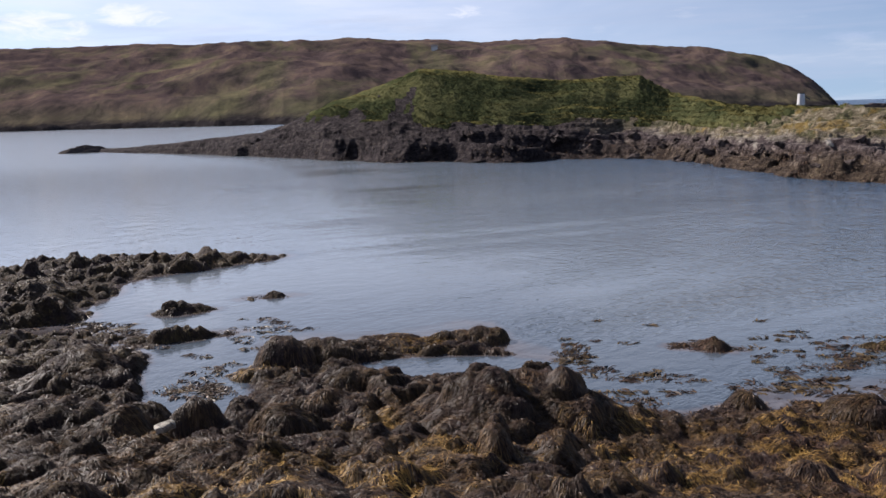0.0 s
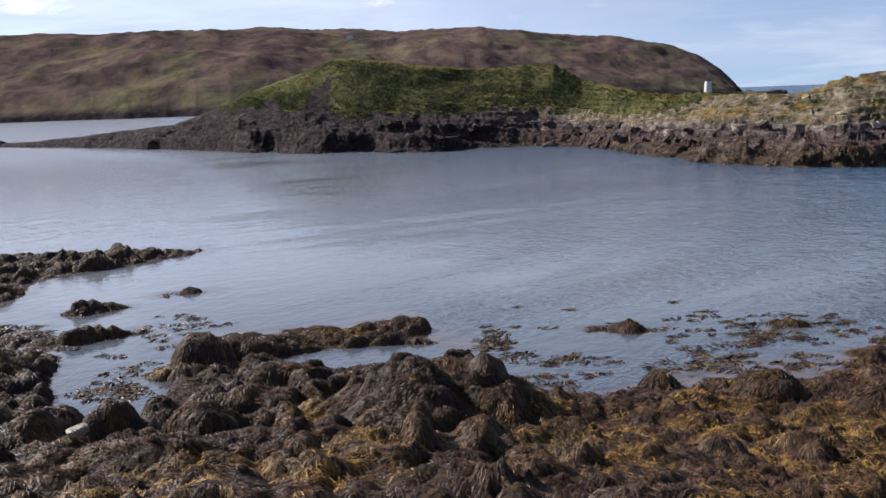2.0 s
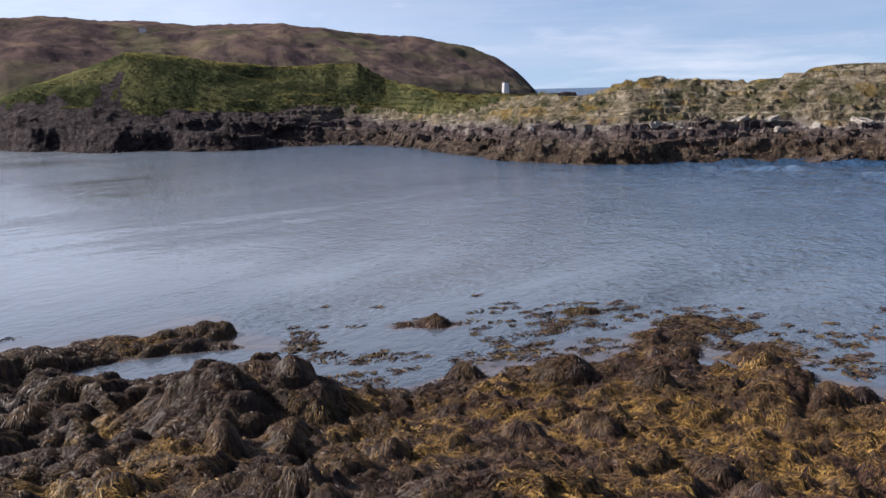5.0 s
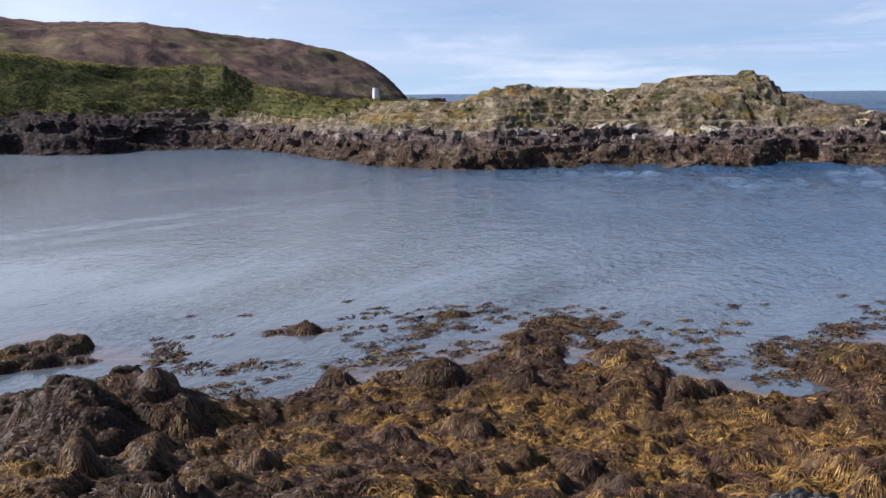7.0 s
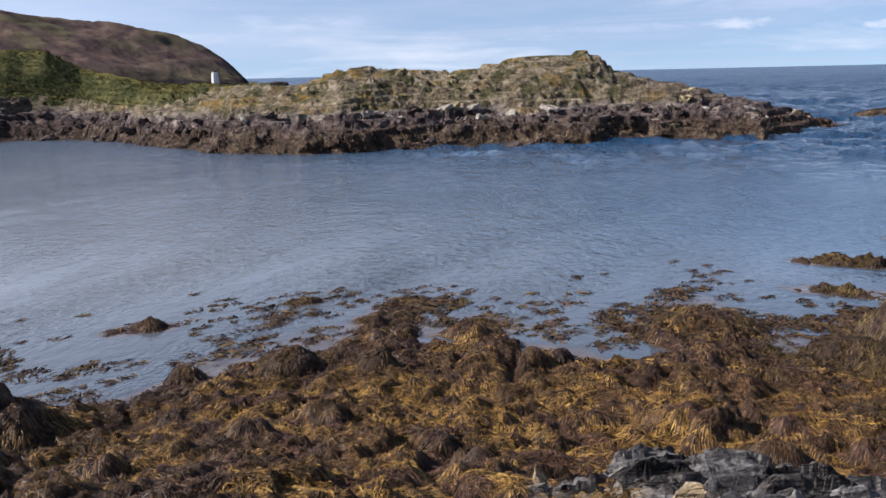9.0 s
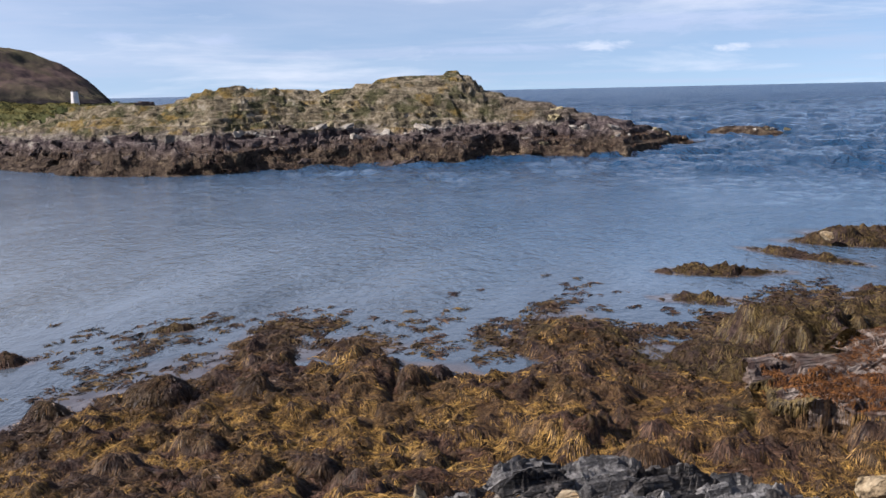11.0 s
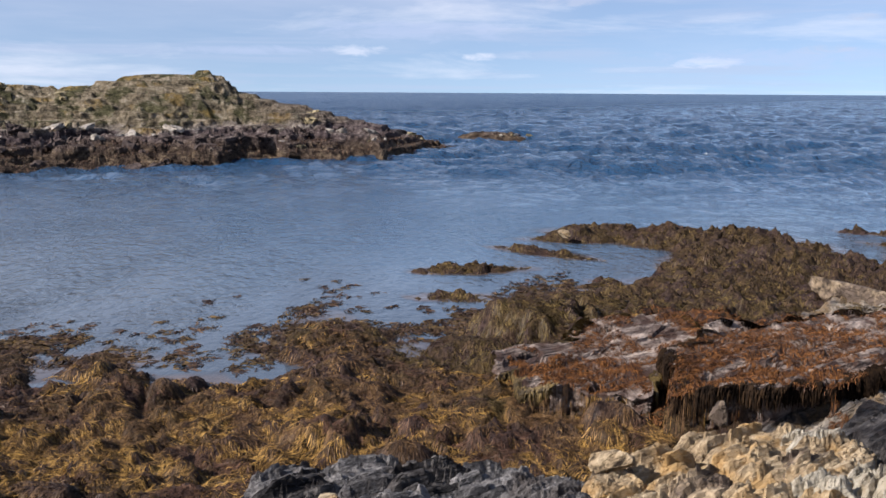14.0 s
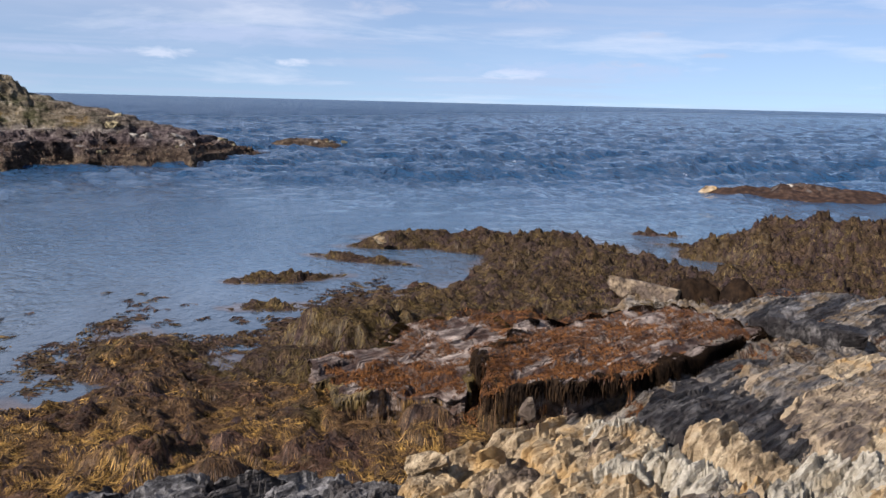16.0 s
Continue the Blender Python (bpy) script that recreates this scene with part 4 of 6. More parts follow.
# bedded slabs: name, corners (azimuth, distance), height near and far, roughness, rock, weed, label
SLABS = [
    ("rock_slab", [(79.2, 11.7), (82.6, 11.9), (89.7, 13.1), (95.3, 15.5), (96.9, 16.6), (95.0, 17.7), (90.8, 18.0), (86.2, 16.9), (81.8, 15.5), (79.2, 13.9)], 0.92, 0.85, 0.15, "M_PINK", "M_RUST", "broad slate slab covered in rust-coloured wrack with undercut edge"),
    ("rock_slab", [(67.5, 13.8), (72.1, 15.0), (75.5, 16.4), (79.0, 16.9), (81.4, 15.6), (78.9, 13.5), (77.9, 12.3), (69.3, 12.2)], 0.66, 0.80, 0.11, "M_PINK", "M_RUST", "stepped slate slab with pale faces and reddish weed"),
    ("rock_slab", [(91.3, 12.5), (92.3, 13.1), (95.0, 13.8), (99.2, 13.9), (99.0, 12.7), (97.2, 11.6), (93.8, 11.1)], 0.76, 0.76, 0.12, "M_SLATE", "", "dark grey bedded slate slab"),
    ("rock_slab", [(98.2, 12.9), (100.0, 14.4), (105.5, 15.8), (108.0, 10.8), (101.0, 10.3), (98.8, 11.5)], 0.94, 0.88, 0.12, "M_BED", "", "tan bedded slate slab with dark cracks"),
    ("rock_slab", [(95.2, 19.2), (96.7, 21.7), (105.0, 22.6), (106.0, 18.0), (100.0, 18.2), (96.3, 17.8)], 0.66, 0.66, 0.12, "M_SLATE", "M_RUST", "grey slate ledge broken into steps"),
]


def grid_polygon(pts, seed):
    wx = GX + 0.34 * (fbm(GX * 1.8, GY * 1.8, seed, 4) - 0.5) + 0.12 * (fbm(GX * 6, GY * 6, seed + 9, 2) - 0.5)
    wy = GY + 0.34 * (fbm(GX * 1.8, GY * 1.8, seed + 1, 4) - 0.5) + 0.12 * (fbm(GX * 6, GY * 6, seed + 8, 2) - 0.5)
    inside = np.zeros(wx.shape, bool)
    for (x1, y1), (x2, y2) in zip(pts, pts[1:] + pts[:1]):
        inside ^= ((y1 > wy) != (y2 > wy)) & (wx < (x2 - x1) * (wy - y1) / (y2 - y1 + 1e-9) + x1)
    return inside


for k, (name, corners, z_near, z_far, rough_, rock_, weed_, label) in enumerate(SLABS):
    pts = [polar(a, d)[:2] for a, d in corners]
    xs_, ys_ = [p[0] for p in pts], [p[1] for p in pts]
    i0, i1 = int((min(xs_) - 0.4 - X0) / CELL), int((max(xs_) + 0.4 - X0) / CELL)
    j0, j1 = int((min(ys_) - 0.4 - Y0) / CELL), int((max(ys_) + 0.4 - Y0) / CELL)
    hold = GX, GY
    sub = (slice(i0, i1), slice(j0, j1))
    GX, GY = hold[0][sub], hold[1][sub]
    inside = grid_polygon(pts, 400 + 20 * k)
    dd = [d for _, d in corners]
    top = z_near + (z_far - z_near) * (np.hypot(GX, GY) - min(dd)) / (max(dd) - min(dd))
    bx, by = GX * 0.857 - GY * 0.515, GY * 0.857 + GX * 0.515
    _, own = cell_noise(bx * 0.7, by * 2.0, 405 + k)
    top = top + rough_ * ((ridged(bx * 0.5, by * 3.0, 403 + k, 4) - 0.6) * (1.6 if k < 2 else 0.6) + (own - 0.5) * (1.1 if k < 2 else 0.6) + (fbm(GX * 6, GY * 6, 404 + k, 3) - 0.5) * 0.3 + bedding(bx, by, 407 + k) * (1.5 if k > 1 else 0.6))
    GX, GY = hold
    cur, own_ = GZ[sub], OWNER[sub]
    win = inside & (top > cur - 0.15)
    OWNER[sub] = np.where(win, 1000 + k, own_)
    GZ[sub] = np.where(win, top, cur)

SLOPE_X, SLOPE_Y = np.gradient(GZ, CELL)


def cells_of(mask):
    return mask[:-1, :-1] & mask[1:, :-1] & mask[:-1, 1:] & mask[1:, 1:]


# how far the weedy bed lies beneath the water at each point of the sea
flat_sea = sea_v[:, :2]
bed_depth = np.where(np.hypot(flat_sea[:, 0], flat_sea[:, 1]) < 36, bilinear(GROUND, flat_sea[:, 0], flat_sea[:, 1]), -1.0)
shoal_ = sea.data.attributes.new("shoal", "FLOAT", "POINT")
# a band off the waterline is added to the mask, to paint dimmer reflection
off_shore = np.hypot(flat_sea[:, 0], flat_sea[:, 1]) - np.interp(np.degrees(np.arctan2(flat_sea[:, 0], flat_sea[:, 1])), W_AZ, W_D)
shoal_.data.foreach_set("value", np.maximum(smooth(-0.49, -0.04, bed_depth), 0.5 * smooth(8.5, 0.5, off_shore)).astype(np.float32))

shore_keep = cells_of(in_view & (GROUND > -0.4) & (GROUND > -0.99))
shore_v = np.stack([GX, GY, GROUND], -1).reshape(-1, 3)
stony = np.zeros(GX.shape, bool)
stony[in_view] = bare_rock(GA[in_view], GD[in_view], fbm(GX[in_view] * 0.35, GY[in_view] * 0.35, 101, 4) - 0.5) > 0.5
STONY = stony
fv, ff = compact(shore_v, grid_faces(*GX.shape, keep=shore_keep & stony[:-1, :-1])[:, ::-1])
shelf = new("ground_shelf", build_mesh("ground_shelf", fv, ff, M_SHELF, shade=False))
tagged(shelf, "bare bedded slate shelf, grey and tan", "rock shelf", kind="structure")
fv, ff = compact(shore_v, grid_faces(*GX.shape, keep=shore_keep & ~stony[:-1, :-1])[:, ::-1])
shore = new("ground_shore", build_mesh("ground_shore", fv, ff, M_SHORE))
tagged(shore, "weed-covered tidal rock shore rising to bare slate", "shore", kind="structure")

# the land behind the viewer, which closes the place
ba, bd = np.meshgrid(np.linspace(-38, -242, 60), np.concatenate([[0.0, 1.5], np.linspace(3.2, 90, 40)]), indexing="ij")
bx_, by_ = bd * np.sin(np.radians(ba)), bd * np.cos(np.radians(ba))
bz = np.where(bd < 3.3, 3.15, 3.0 + 0.05 * bd + 1.6 * (fbm(bx_ * 0.15, by_ * 0.15, 131) - 0.5))
side_ = smooth(-42, -58, ba) * smooth(-238, -222, ba)
bz = np.where(bd > 3.3, -0.5 + (bz + 0.5) * np.maximum(side_, smooth(20, 4, bd)), bz)
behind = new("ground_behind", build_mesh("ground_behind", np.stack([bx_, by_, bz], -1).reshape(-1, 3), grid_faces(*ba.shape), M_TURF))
tagged(behind, "rough coastal turf sloping up from the rocks", "ground", kind="structure")
fa, fq = np.meshgrid(np.linspace(-62, 142, 130), np.linspace(0.0, 1.0, 30), indexing="ij")
fd = fq * (3.5 + 1.3 * fbm(fa * 0.12, fa * 0, 133, 3))
fx_, fy_ = fd * np.sin(np.radians(fa)), fd * np.cos(np.radians(fa))
fz_ = 2.95 + 0.35 * smooth(3.4, 1, fd) - 1.3 * smooth(0.86, 1.0, fq) + smooth(0.9, 1.6, fd) * bedding(fx_ * 0.857 - fy_ * 0.515, fy_ * 0.857 + fx_ * 0.515, 137) * 0.10
stand = new("ground_ledge", build_mesh("ground_ledge", np.stack([fx_, fy_, fz_], -1).reshape(-1, 3), grid_faces(*fa.shape)[:, ::-1], M_SLATE, shade=False))
tagged(stand, "bare slate ledge at the top of the shore", "rock ledge", kind="structure")


# ---- wrack: ribbons that drape downhill over whatever lies beneath ----
def drape(roots, length, width, steps, seed, flow=0.8, lift=0.012, swim=False, fall=1.0):
    r = np.random.default_rng(seed)
    n = len(roots)
    x, y = roots[:, 0].copy(), roots[:, 1].copy()
    heading = -np.arctan2(x, y) + 3.6 * np.pi * (fbm(x * 0.8, y * 0.8, 141, 3) - 0.5) + r.normal(0, 0.6, n)
    curl = 1.6 * (fbm(x * 1.4, y * 1.4, 143, 2) - 0.5) + r.normal(0, 0.2, n)
    ds = length * r.uniform(0.45, 1.25, n) / steps
    wide = width * r.uniform(0.55, 1.4, n)
    puff = lift * r.uniform(0.2, 2.0, n)
    rows = []
    for k in range(steps + 1):
        z = bilinear(GZ, x, y)
        sx, sy = bilinear(SLOPE_X, x, y), bilinear(SLOPE_Y, x, y)
        dx, dy = np.cos(heading) * flow - fall * sx, np.sin(heading) * flow - fall * sy
        norm = np.hypot(dx, dy) + 1e-6
        dx, dy = dx / norm, dy / norm
        t = k / steps
        zz = np.maximum(z, 0.0 if swim else -0.01) + puff * (math.sin(math.pi * min(1, t * 1.15)) + 0.25) + 0.004
        if swim:
            zz = np.maximum(z, 0.004 + 0.012 * puff / lift * math.sin(math.pi * t))
        half = wide * (0.35 + 0.65 * math.sin(math.pi * min(0.95, 0.15 + 0.8 * t)))
        roll_ = r.normal(0, 0.6, n) * half
        rows.append(np.stack([np.stack([x - dy * half, y + dx * half, zz + roll_], -1), np.stack([x + dy * half, y - dx * half, zz - roll_], -1)], 1))
        g = sx * dx + sy * dy
        step = ds / np.sqrt(1 + g * g)
        x, y = x + dx * step, y + dy * step
        heading = heading + curl / steps * 1.5
    v = np.stack(rows, 1)                        # fronds, rows, sides, xyz
    i = np.arange(n)[:, None] * (2 * (steps + 1)) + 2 * np.arange(steps)[None, :]
    f = np.stack([i, i + 1, i + 3, i + 2], -1).reshape(-1, 4)
    return v.reshape(-1, 3), f


def sow(count, seed, near, far, az0, az1):
    """Points spread evenly over a sector of the ground."""
    r = np.random.default_rng(seed)
    d = np.sqrt(r.uniform(near ** 2, far ** 2, count))
    a = np.radians(r.uniform(az0, az1, count))
    return np.stack([d * np.sin(a), d * np.cos(a)], -1)


roots = np.concatenate([sow(330000, 5, 6.8, 13.5, -32, 90), sow(190000, 7, 13.5, 19.8, -32, 104), sow(120000, 6, 19.5, 34, 62, 105), sow(34000, 12, 11.7, 18.2, 67, 97.5), sow(22000, 8, 19.5, 34, -33, -10)])
rz = bilinear(GZ, roots[:, 0], roots[:, 1])
raz, rd = np.degrees(np.arctan2(roots[:, 0], roots[:, 1])), np.hypot(roots[:, 0], roots[:, 1])
bare = fbm(roots[:, 0] * 0.9, roots[:, 1] * 0.9, 151, 4)
cell_i, cell_j = np.clip(((roots[:, 0] - X0) / CELL).astype(int), 0, len(gx) - 1), np.clip(((roots[:, 1] - Y0) / CELL).astype(int), 0, len(gy) - 1)
who = OWNER[cell_i, cell_j]
stony_root = STONY[cell_i, cell_j]
keep = (rz > -0.05) & ((who >= 1000) | ~stony_root | (bare > 0.60))
roots, rz, raz, rd = roots[keep], rz[keep], raz[keep], rd[keep]
who = who[keep]
# which weed grows where
warp_x = roots[:, 0] + 0.5 * (fbm(roots[:, 0] * 2.5, roots[:, 1] * 2.5, 103, 3) - 0.5)
warp_y = roots[:, 1] + 0.5 * (fbm(roots[:, 0] * 2.5, roots[:, 1] * 2.5, 107, 3) - 0.5)
zone = np.random.default_rng(9).normal(0, 0.035, len(roots)) + 0.5 * fbm(roots[:, 0] * 0.75, roots[:, 1] * 0.75, 161, 4) + 0.22 * cell_noise(warp_x * 2.1, warp_y * 2.1, 163)[1] + 0.14 + 0.28 * (fbm(roots[:, 0] * 3.0, roots[:, 1] * 3.0, 164, 3) - 0.5)
rank = np.empty(len(roots))
rank[np.argsort(zone)] = np.linspace(0, 1, len(roots))
gold_amount = np.interp(raz, [-33, 0, 10, 20, 26, 34, 62, 72, 90, 108], [0.07, 0.06, 0.08, 0.26, 0.44, 0.58, 0.66, 0.52, 0.30, 0.35]) - 0.34 * smooth(11.8, 15.5, rd) + 0.16 * smooth(11.5, 9.5, rd)
kind_of = np.where(rank < gold_amount, 0, np.where(rank < gold_amount + np.interp(raz, [5, 12, 22, 32], [0.16, 0.15, 0.30, 0.42]), 1, 2))
red = ellipse(roots[:, 0], roots[:, 1], 47, 8.9, 1.7, 0.8, 0) < 1.0
ellipse_near_hump = ellipse(roots[:, 0], roots[:, 1], 69.5, 16.0, 2.6, 1.9, 0) < 1.1
kind_of = np.where(red & (zone < 0.53), 3, kind_of)
kind_of = np.where((raz > 14) & (raz < 78) & (fbm(roots[:, 0] * 1.5, roots[:, 1] * 1.5, 165, 3) + np.random.default_rng(10).normal(0, 0.03, len(roots)) > 0.66), 3, kind_of)
olive = ((rd > 18) | ellipse_near_hump) & (rank < gold_amount + 0.62)
kind_of = np.where(olive, 5, kind_of)
rust = (raz > 77) & (raz < 98) & (rd < 18.5) & (rd > 12)
kind_of = np.where(rust & (zone < 0.62), 4, kind_of)
KINDS = [("golden_seaweed", M_GOLD, "golden-brown knotted wrack lying in wet heaps"), ("brown_seaweed", M_BROWN, "dull brown wrack draped over shore rock"),
         ("black_seaweed", M_DARK, "dark wet wrack in shaded clumps"), ("red_seaweed", M_RED, "dull red weed in a matted bed"), ("rust_seaweed", M_RUST, "rust-coloured wrack drying on slabs"), ("olive_seaweed", M_OLIVE, "olive-brown wrack over low reefs")]
free = who < 0
for k, (name, mat, label) in enumerate(KINDS):
    sel = free & (kind_of == k)
    if sel.sum() < 5:
        continue
    near_ = sel & (rd < 13.5)
    vs, fs, base = [], [], 0
    for s, ln, wd, st in ((near_, 0.13, 0.0029, 2), (sel & (rd >= 13.5) & (rd < 20), 0.17, 0.0050, 2), (sel & (rd >= 20), 0.17, 0.0068, 2)):
        if s.sum():
            v, f = drape(roots[s], ln, wd, st, 20 + k)
            vs.append(v)
            fs.append(f + base)
            base += len(v)
    ob = new(name, build_mesh(name, np.concatenate(vs), np.concatenate(fs), mat))
    tagged(ob, label, "seaweed", kind="stuff")

LOOKS = {"dark": (M_DARK, "rounded boulder under dark wet wrack"), "brown": (M_BROWN, "rounded boulder draped with brown wrack"), "olive": (M_OLIVE, "low boulder under olive-brown wrack"), "gold": (M_GOLD, "low boulder heaped with golden wrack"), "black": (M_SHADE_WEED, "boulder coloured black to stand for a shadowed hollow")}
for k, (az0, d0, rx, ry, h, look_) in enumerate(BOULDERS):
    mask = OWNER == k
    if mask.sum() < 9:
        continue
    grown = mask.copy()
    grown[1:-1, 1:-1] |= mask[:-2, 1:-1] | mask[2:, 1:-1] | mask[1:-1, :-2] | mask[1:-1, 2:]
    i0, i1 = np.flatnonzero(grown.any(1))[[0, -1]]
    j0, j1 = np.flatnonzero(grown.any(0))[[0, -1]]
    sub = (slice(i0, i1 + 1), slice(j0, j1 + 1))
    v = np.stack([GX[sub], GY[sub], np.where(mask[sub], GZ[sub], GROUND[sub] - 0.10)], -1).reshape(-1, 3)
    mat, label = LOOKS[look_]
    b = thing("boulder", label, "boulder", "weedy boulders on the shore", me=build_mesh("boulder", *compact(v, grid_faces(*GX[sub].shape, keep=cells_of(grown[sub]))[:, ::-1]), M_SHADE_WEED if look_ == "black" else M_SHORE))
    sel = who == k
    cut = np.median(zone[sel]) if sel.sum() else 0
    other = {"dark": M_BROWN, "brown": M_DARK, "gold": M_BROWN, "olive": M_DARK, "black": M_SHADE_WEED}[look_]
    for half_sel, m_ in ((sel & (zone < cut + 0.02), mat), (sel & (zone >= cut + 0.02), other)):
        if half_sel.sum() > 3:
            fv, ff = drape(roots[half_sel], 0.15, 0.0036, 2, 60 + k, flow=0.6, fall=1.2)
            part("seaweed", build_mesh("seaweed", fv, ff, m_), b, "hanging wet wrack")["kind"] = "stuff"


MATS = {"M_PINK": M_PINK, "M_RED": M_RED, "M_BED": M_BED, "M_TAN": M_TAN, "M_SLATE": M_SLATE, "M_RUST": M_RUST, "M_BROWN": M_BROWN, "M_OLIVE": M_OLIVE}
for k, (name, corners, z_near, z_far, rough_, rock_, weed_, label) in enumerate(SLABS):
    pts = np.array([polar(a, d)[:2] for a, d in corners])
    mid_ = pts.mean(0)
    near_d, far_d = min(d for _, d in corners), max(d for _, d in corners)
    th = np.linspace(0, 2 * np.pi, 260, endpoint=False)
    reach = np.zeros(len(th))
    for (x1, y1), (x2, y2) in zip(pts - mid_, np.roll(pts, -1, 0) - mid_):
        den = np.cos(th) * (y2 - y1) - np.sin(th) * (x2 - x1)
        hit_ = (x1 * (y2 - y1) - y1 * (x2 - x1)) / np.where(np.abs(den) < 1e-9, 1e-9, den)
        px, py = hit_ * np.cos(th) - x1, hit_ * np.sin(th) - y1
        u = (px * (x2 - x1) + py * (y2 - y1)) / ((x2 - x1) ** 2 + (y2 - y1) ** 2)
        reach = np.where((hit_ > 0) & (u >= 0) & (u <= 1), np.maximum(reach, hit_), reach)
    ex, ey = mid_[0] + reach * np.cos(th), mid_[1] + reach * np.sin(th)
    reach = reach + 0.45 * (fbm(ex * 1.6, ey * 1.6, 480 + k, 3) - 0.5) + 0.35 * (cell_noise(ex * 1.3, ey * 1.3, 485 + k)[1] - 0.5)
    q = np.concatenate([np.sqrt(np.linspace(0, 1, 46)), np.full(16, 1.0)])
    low_k = np.concatenate([np.zeros(46), np.linspace(0.04, 1, 16)])
    Q, TH = np.meshgrid(q, th, indexing="ij")
    K = np.repeat(low_k[:, None], len(th), 1)
    R = np.repeat(reach[None, :], len(q), 0) * Q
    level = np.floor(K * 6 + 1.5 * fbm(TH * 6, K * 0, 488 + k, 2))
    R = R - np.where(K > 0, 0.04 + (0.30 if k == 0 else 0.10) * K ** 0.7 * (0.4 + fbm(TH * 4, K * 0, 489 + k, 2)) + 0.16 * (hashed(level, np.floor(TH * 9), 490 + k) - 0.5), 0)
    SX, SY = mid_[0] + R * np.cos(TH), mid_[1] + R * np.sin(TH)
    inn = np.where(K > 0, 1, 0)
    EX, EY = mid_[0] + np.minimum(R, reach[None, :] * Q * 0.985) * np.cos(TH), mid_[1] + np.minimum(R, reach[None, :] * Q * 0.985) * np.sin(TH)
    EX, EY = np.where(inn, EX[45][None, :], EX), np.where(inn, EY[45][None, :], EY)
    bx, by = EX * 0.857 - EY * 0.515, EY * 0.857 + EX * 0.515
    _, own = cell_noise(bx * 0.7, by * 2.0, 405 + k)
    SZ = z_near + (z_far - z_near) * (np.hypot(EX, EY) - near_d) / (far_d - near_d)
    SZ = SZ + rough_ * ((ridged(bx * 0.5, by * 3.0, 403 + k, 4) - 0.6) * (1.6 if k < 2 else 0.6) + (own - 0.5) * (1.1 if k < 2 else 0.6) + (fbm(EX * 6, EY * 6, 404 + k, 3) - 0.5) * 0.3 + bedding(bx, by, 407 + k) * (1.5 if k > 1 else 0.6))
    floor_ = bilinear(GROUND, SX.ravel(), SY.ravel()).reshape(SX.shape) - 0.15
    SZ = SZ + (np.minimum(floor_, SZ - 0.1) - SZ) * K
    v = np.stack([SX, SY, SZ], -1).reshape(-1, 3)
    ii = np.arange(Q.size).reshape(Q.shape)
    jj = np.roll(ii, -1, 1)
    ff = np.stack([ii[:-1], ii[1:], jj[1:], jj[:-1]], -1).reshape(-1, 4)
    s = thing(name, label, "rock slab", "slate slabs on the shore", me=build_mesh(name, v, ff, MATS[rock_], shade=False))
    if k < 2:
        # weed hanging like a curtain from the edge
        r = np.random.default_rng(540 + k)
        n = 13000
        a_ = r.uniform(0, len(th), n)
        i0_, i1_, fr = a_.astype(int) % len(th), (a_.astype(int) + 1) % len(th), a_ % 1
        hang = fbm(a_ * 0.05, a_ * 0, 550 + k, 3) > (0.05 if k == 0 else 0.50)
        rad_ = reach[i0_] * (1 - fr) + reach[i1_] * fr - 0.22 * r.uniform(0, 1, n) ** 2 + 0.03
        ang = th[i0_] + fr * (th[1] - th[0])
        top_z = SZ[45][i0_] * (1 - fr) + SZ[45][i1_] * fr
        drop = r.uniform(0.1, 1.0, n) * ((0.22 if k == 0 else 0.08) + 0.40 * fbm(a_ * 0.11, a_ * 0 + 3, 560 + k, 3))
        rows_ = []
        for m_ in range(4):
            rr_ = rad_ + (0.0, 0.05, 0.06, 0.05)[m_] + r.normal(0, 0.012, n)
            cx_, cy_ = mid_[0] + rr_ * np.cos(ang), mid_[1] + rr_ * np.sin(ang)
            cz_ = np.maximum(top_z + 0.02 - drop * m_ / 3, bilinear(GROUND, cx_, cy_) + 0.02)
            wd_ = r.uniform(0.005, 0.010, n) * (1.0, 1.0, 0.9, 0.4)[m_]
            tx_, ty_ = -np.sin(ang) * wd_, np.cos(ang) * wd_
            rows_.append(np.stack([np.stack([cx_ - tx_, cy_ - ty_, cz_], -1), np.stack([cx_ + tx_, cy_ + ty_, cz_], -1)], 1))
        cv = np.stack(rows_, 1)[hang].reshape(-1, 3)
        ci = np.arange(int(hang.sum()))[:, None] * 8 + 2 * np.arange(3)[None, :]
        cf = np.stack([ci, ci + 1, ci + 3, ci + 2], -1).reshape(-1, 4)
        # the front slab's fringe gets the shade under its edge as a black colour
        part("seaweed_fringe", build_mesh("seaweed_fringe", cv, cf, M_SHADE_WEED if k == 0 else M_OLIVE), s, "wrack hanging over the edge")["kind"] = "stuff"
    sel = who == 1000 + k
    if weed_ and sel.sum() > 3:
        bx, by = roots[:, 0] * 0.857 - roots[:, 1] * 0.515, roots[:, 1] * 0.857 + roots[:, 0] * 0.515
        sel = sel & (fbm(bx * 0.9, by * 2.2, 500 + k, 4) < (0.66 if k == 0 else 0.56))
        fv, ff = drape(roots[sel], 0.11, 0.0045, 2, 90 + k, flow=1.5, lift=0.015, fall=0.1)
        flat_ = np.ptp(fv.reshape(-1, 6, 3)[:, :, 2], axis=1) < 0.10        # none may fall down the slab's side
        fv = fv.reshape(-1, 6, 3)[flat_].reshape(-1, 3)
        ff = ff[:2 * int(flat_.sum())]
        part("seaweed", build_mesh("seaweed", fv, ff, MATS[weed_]), s, "short clinging wrack")["kind"] = "stuff"


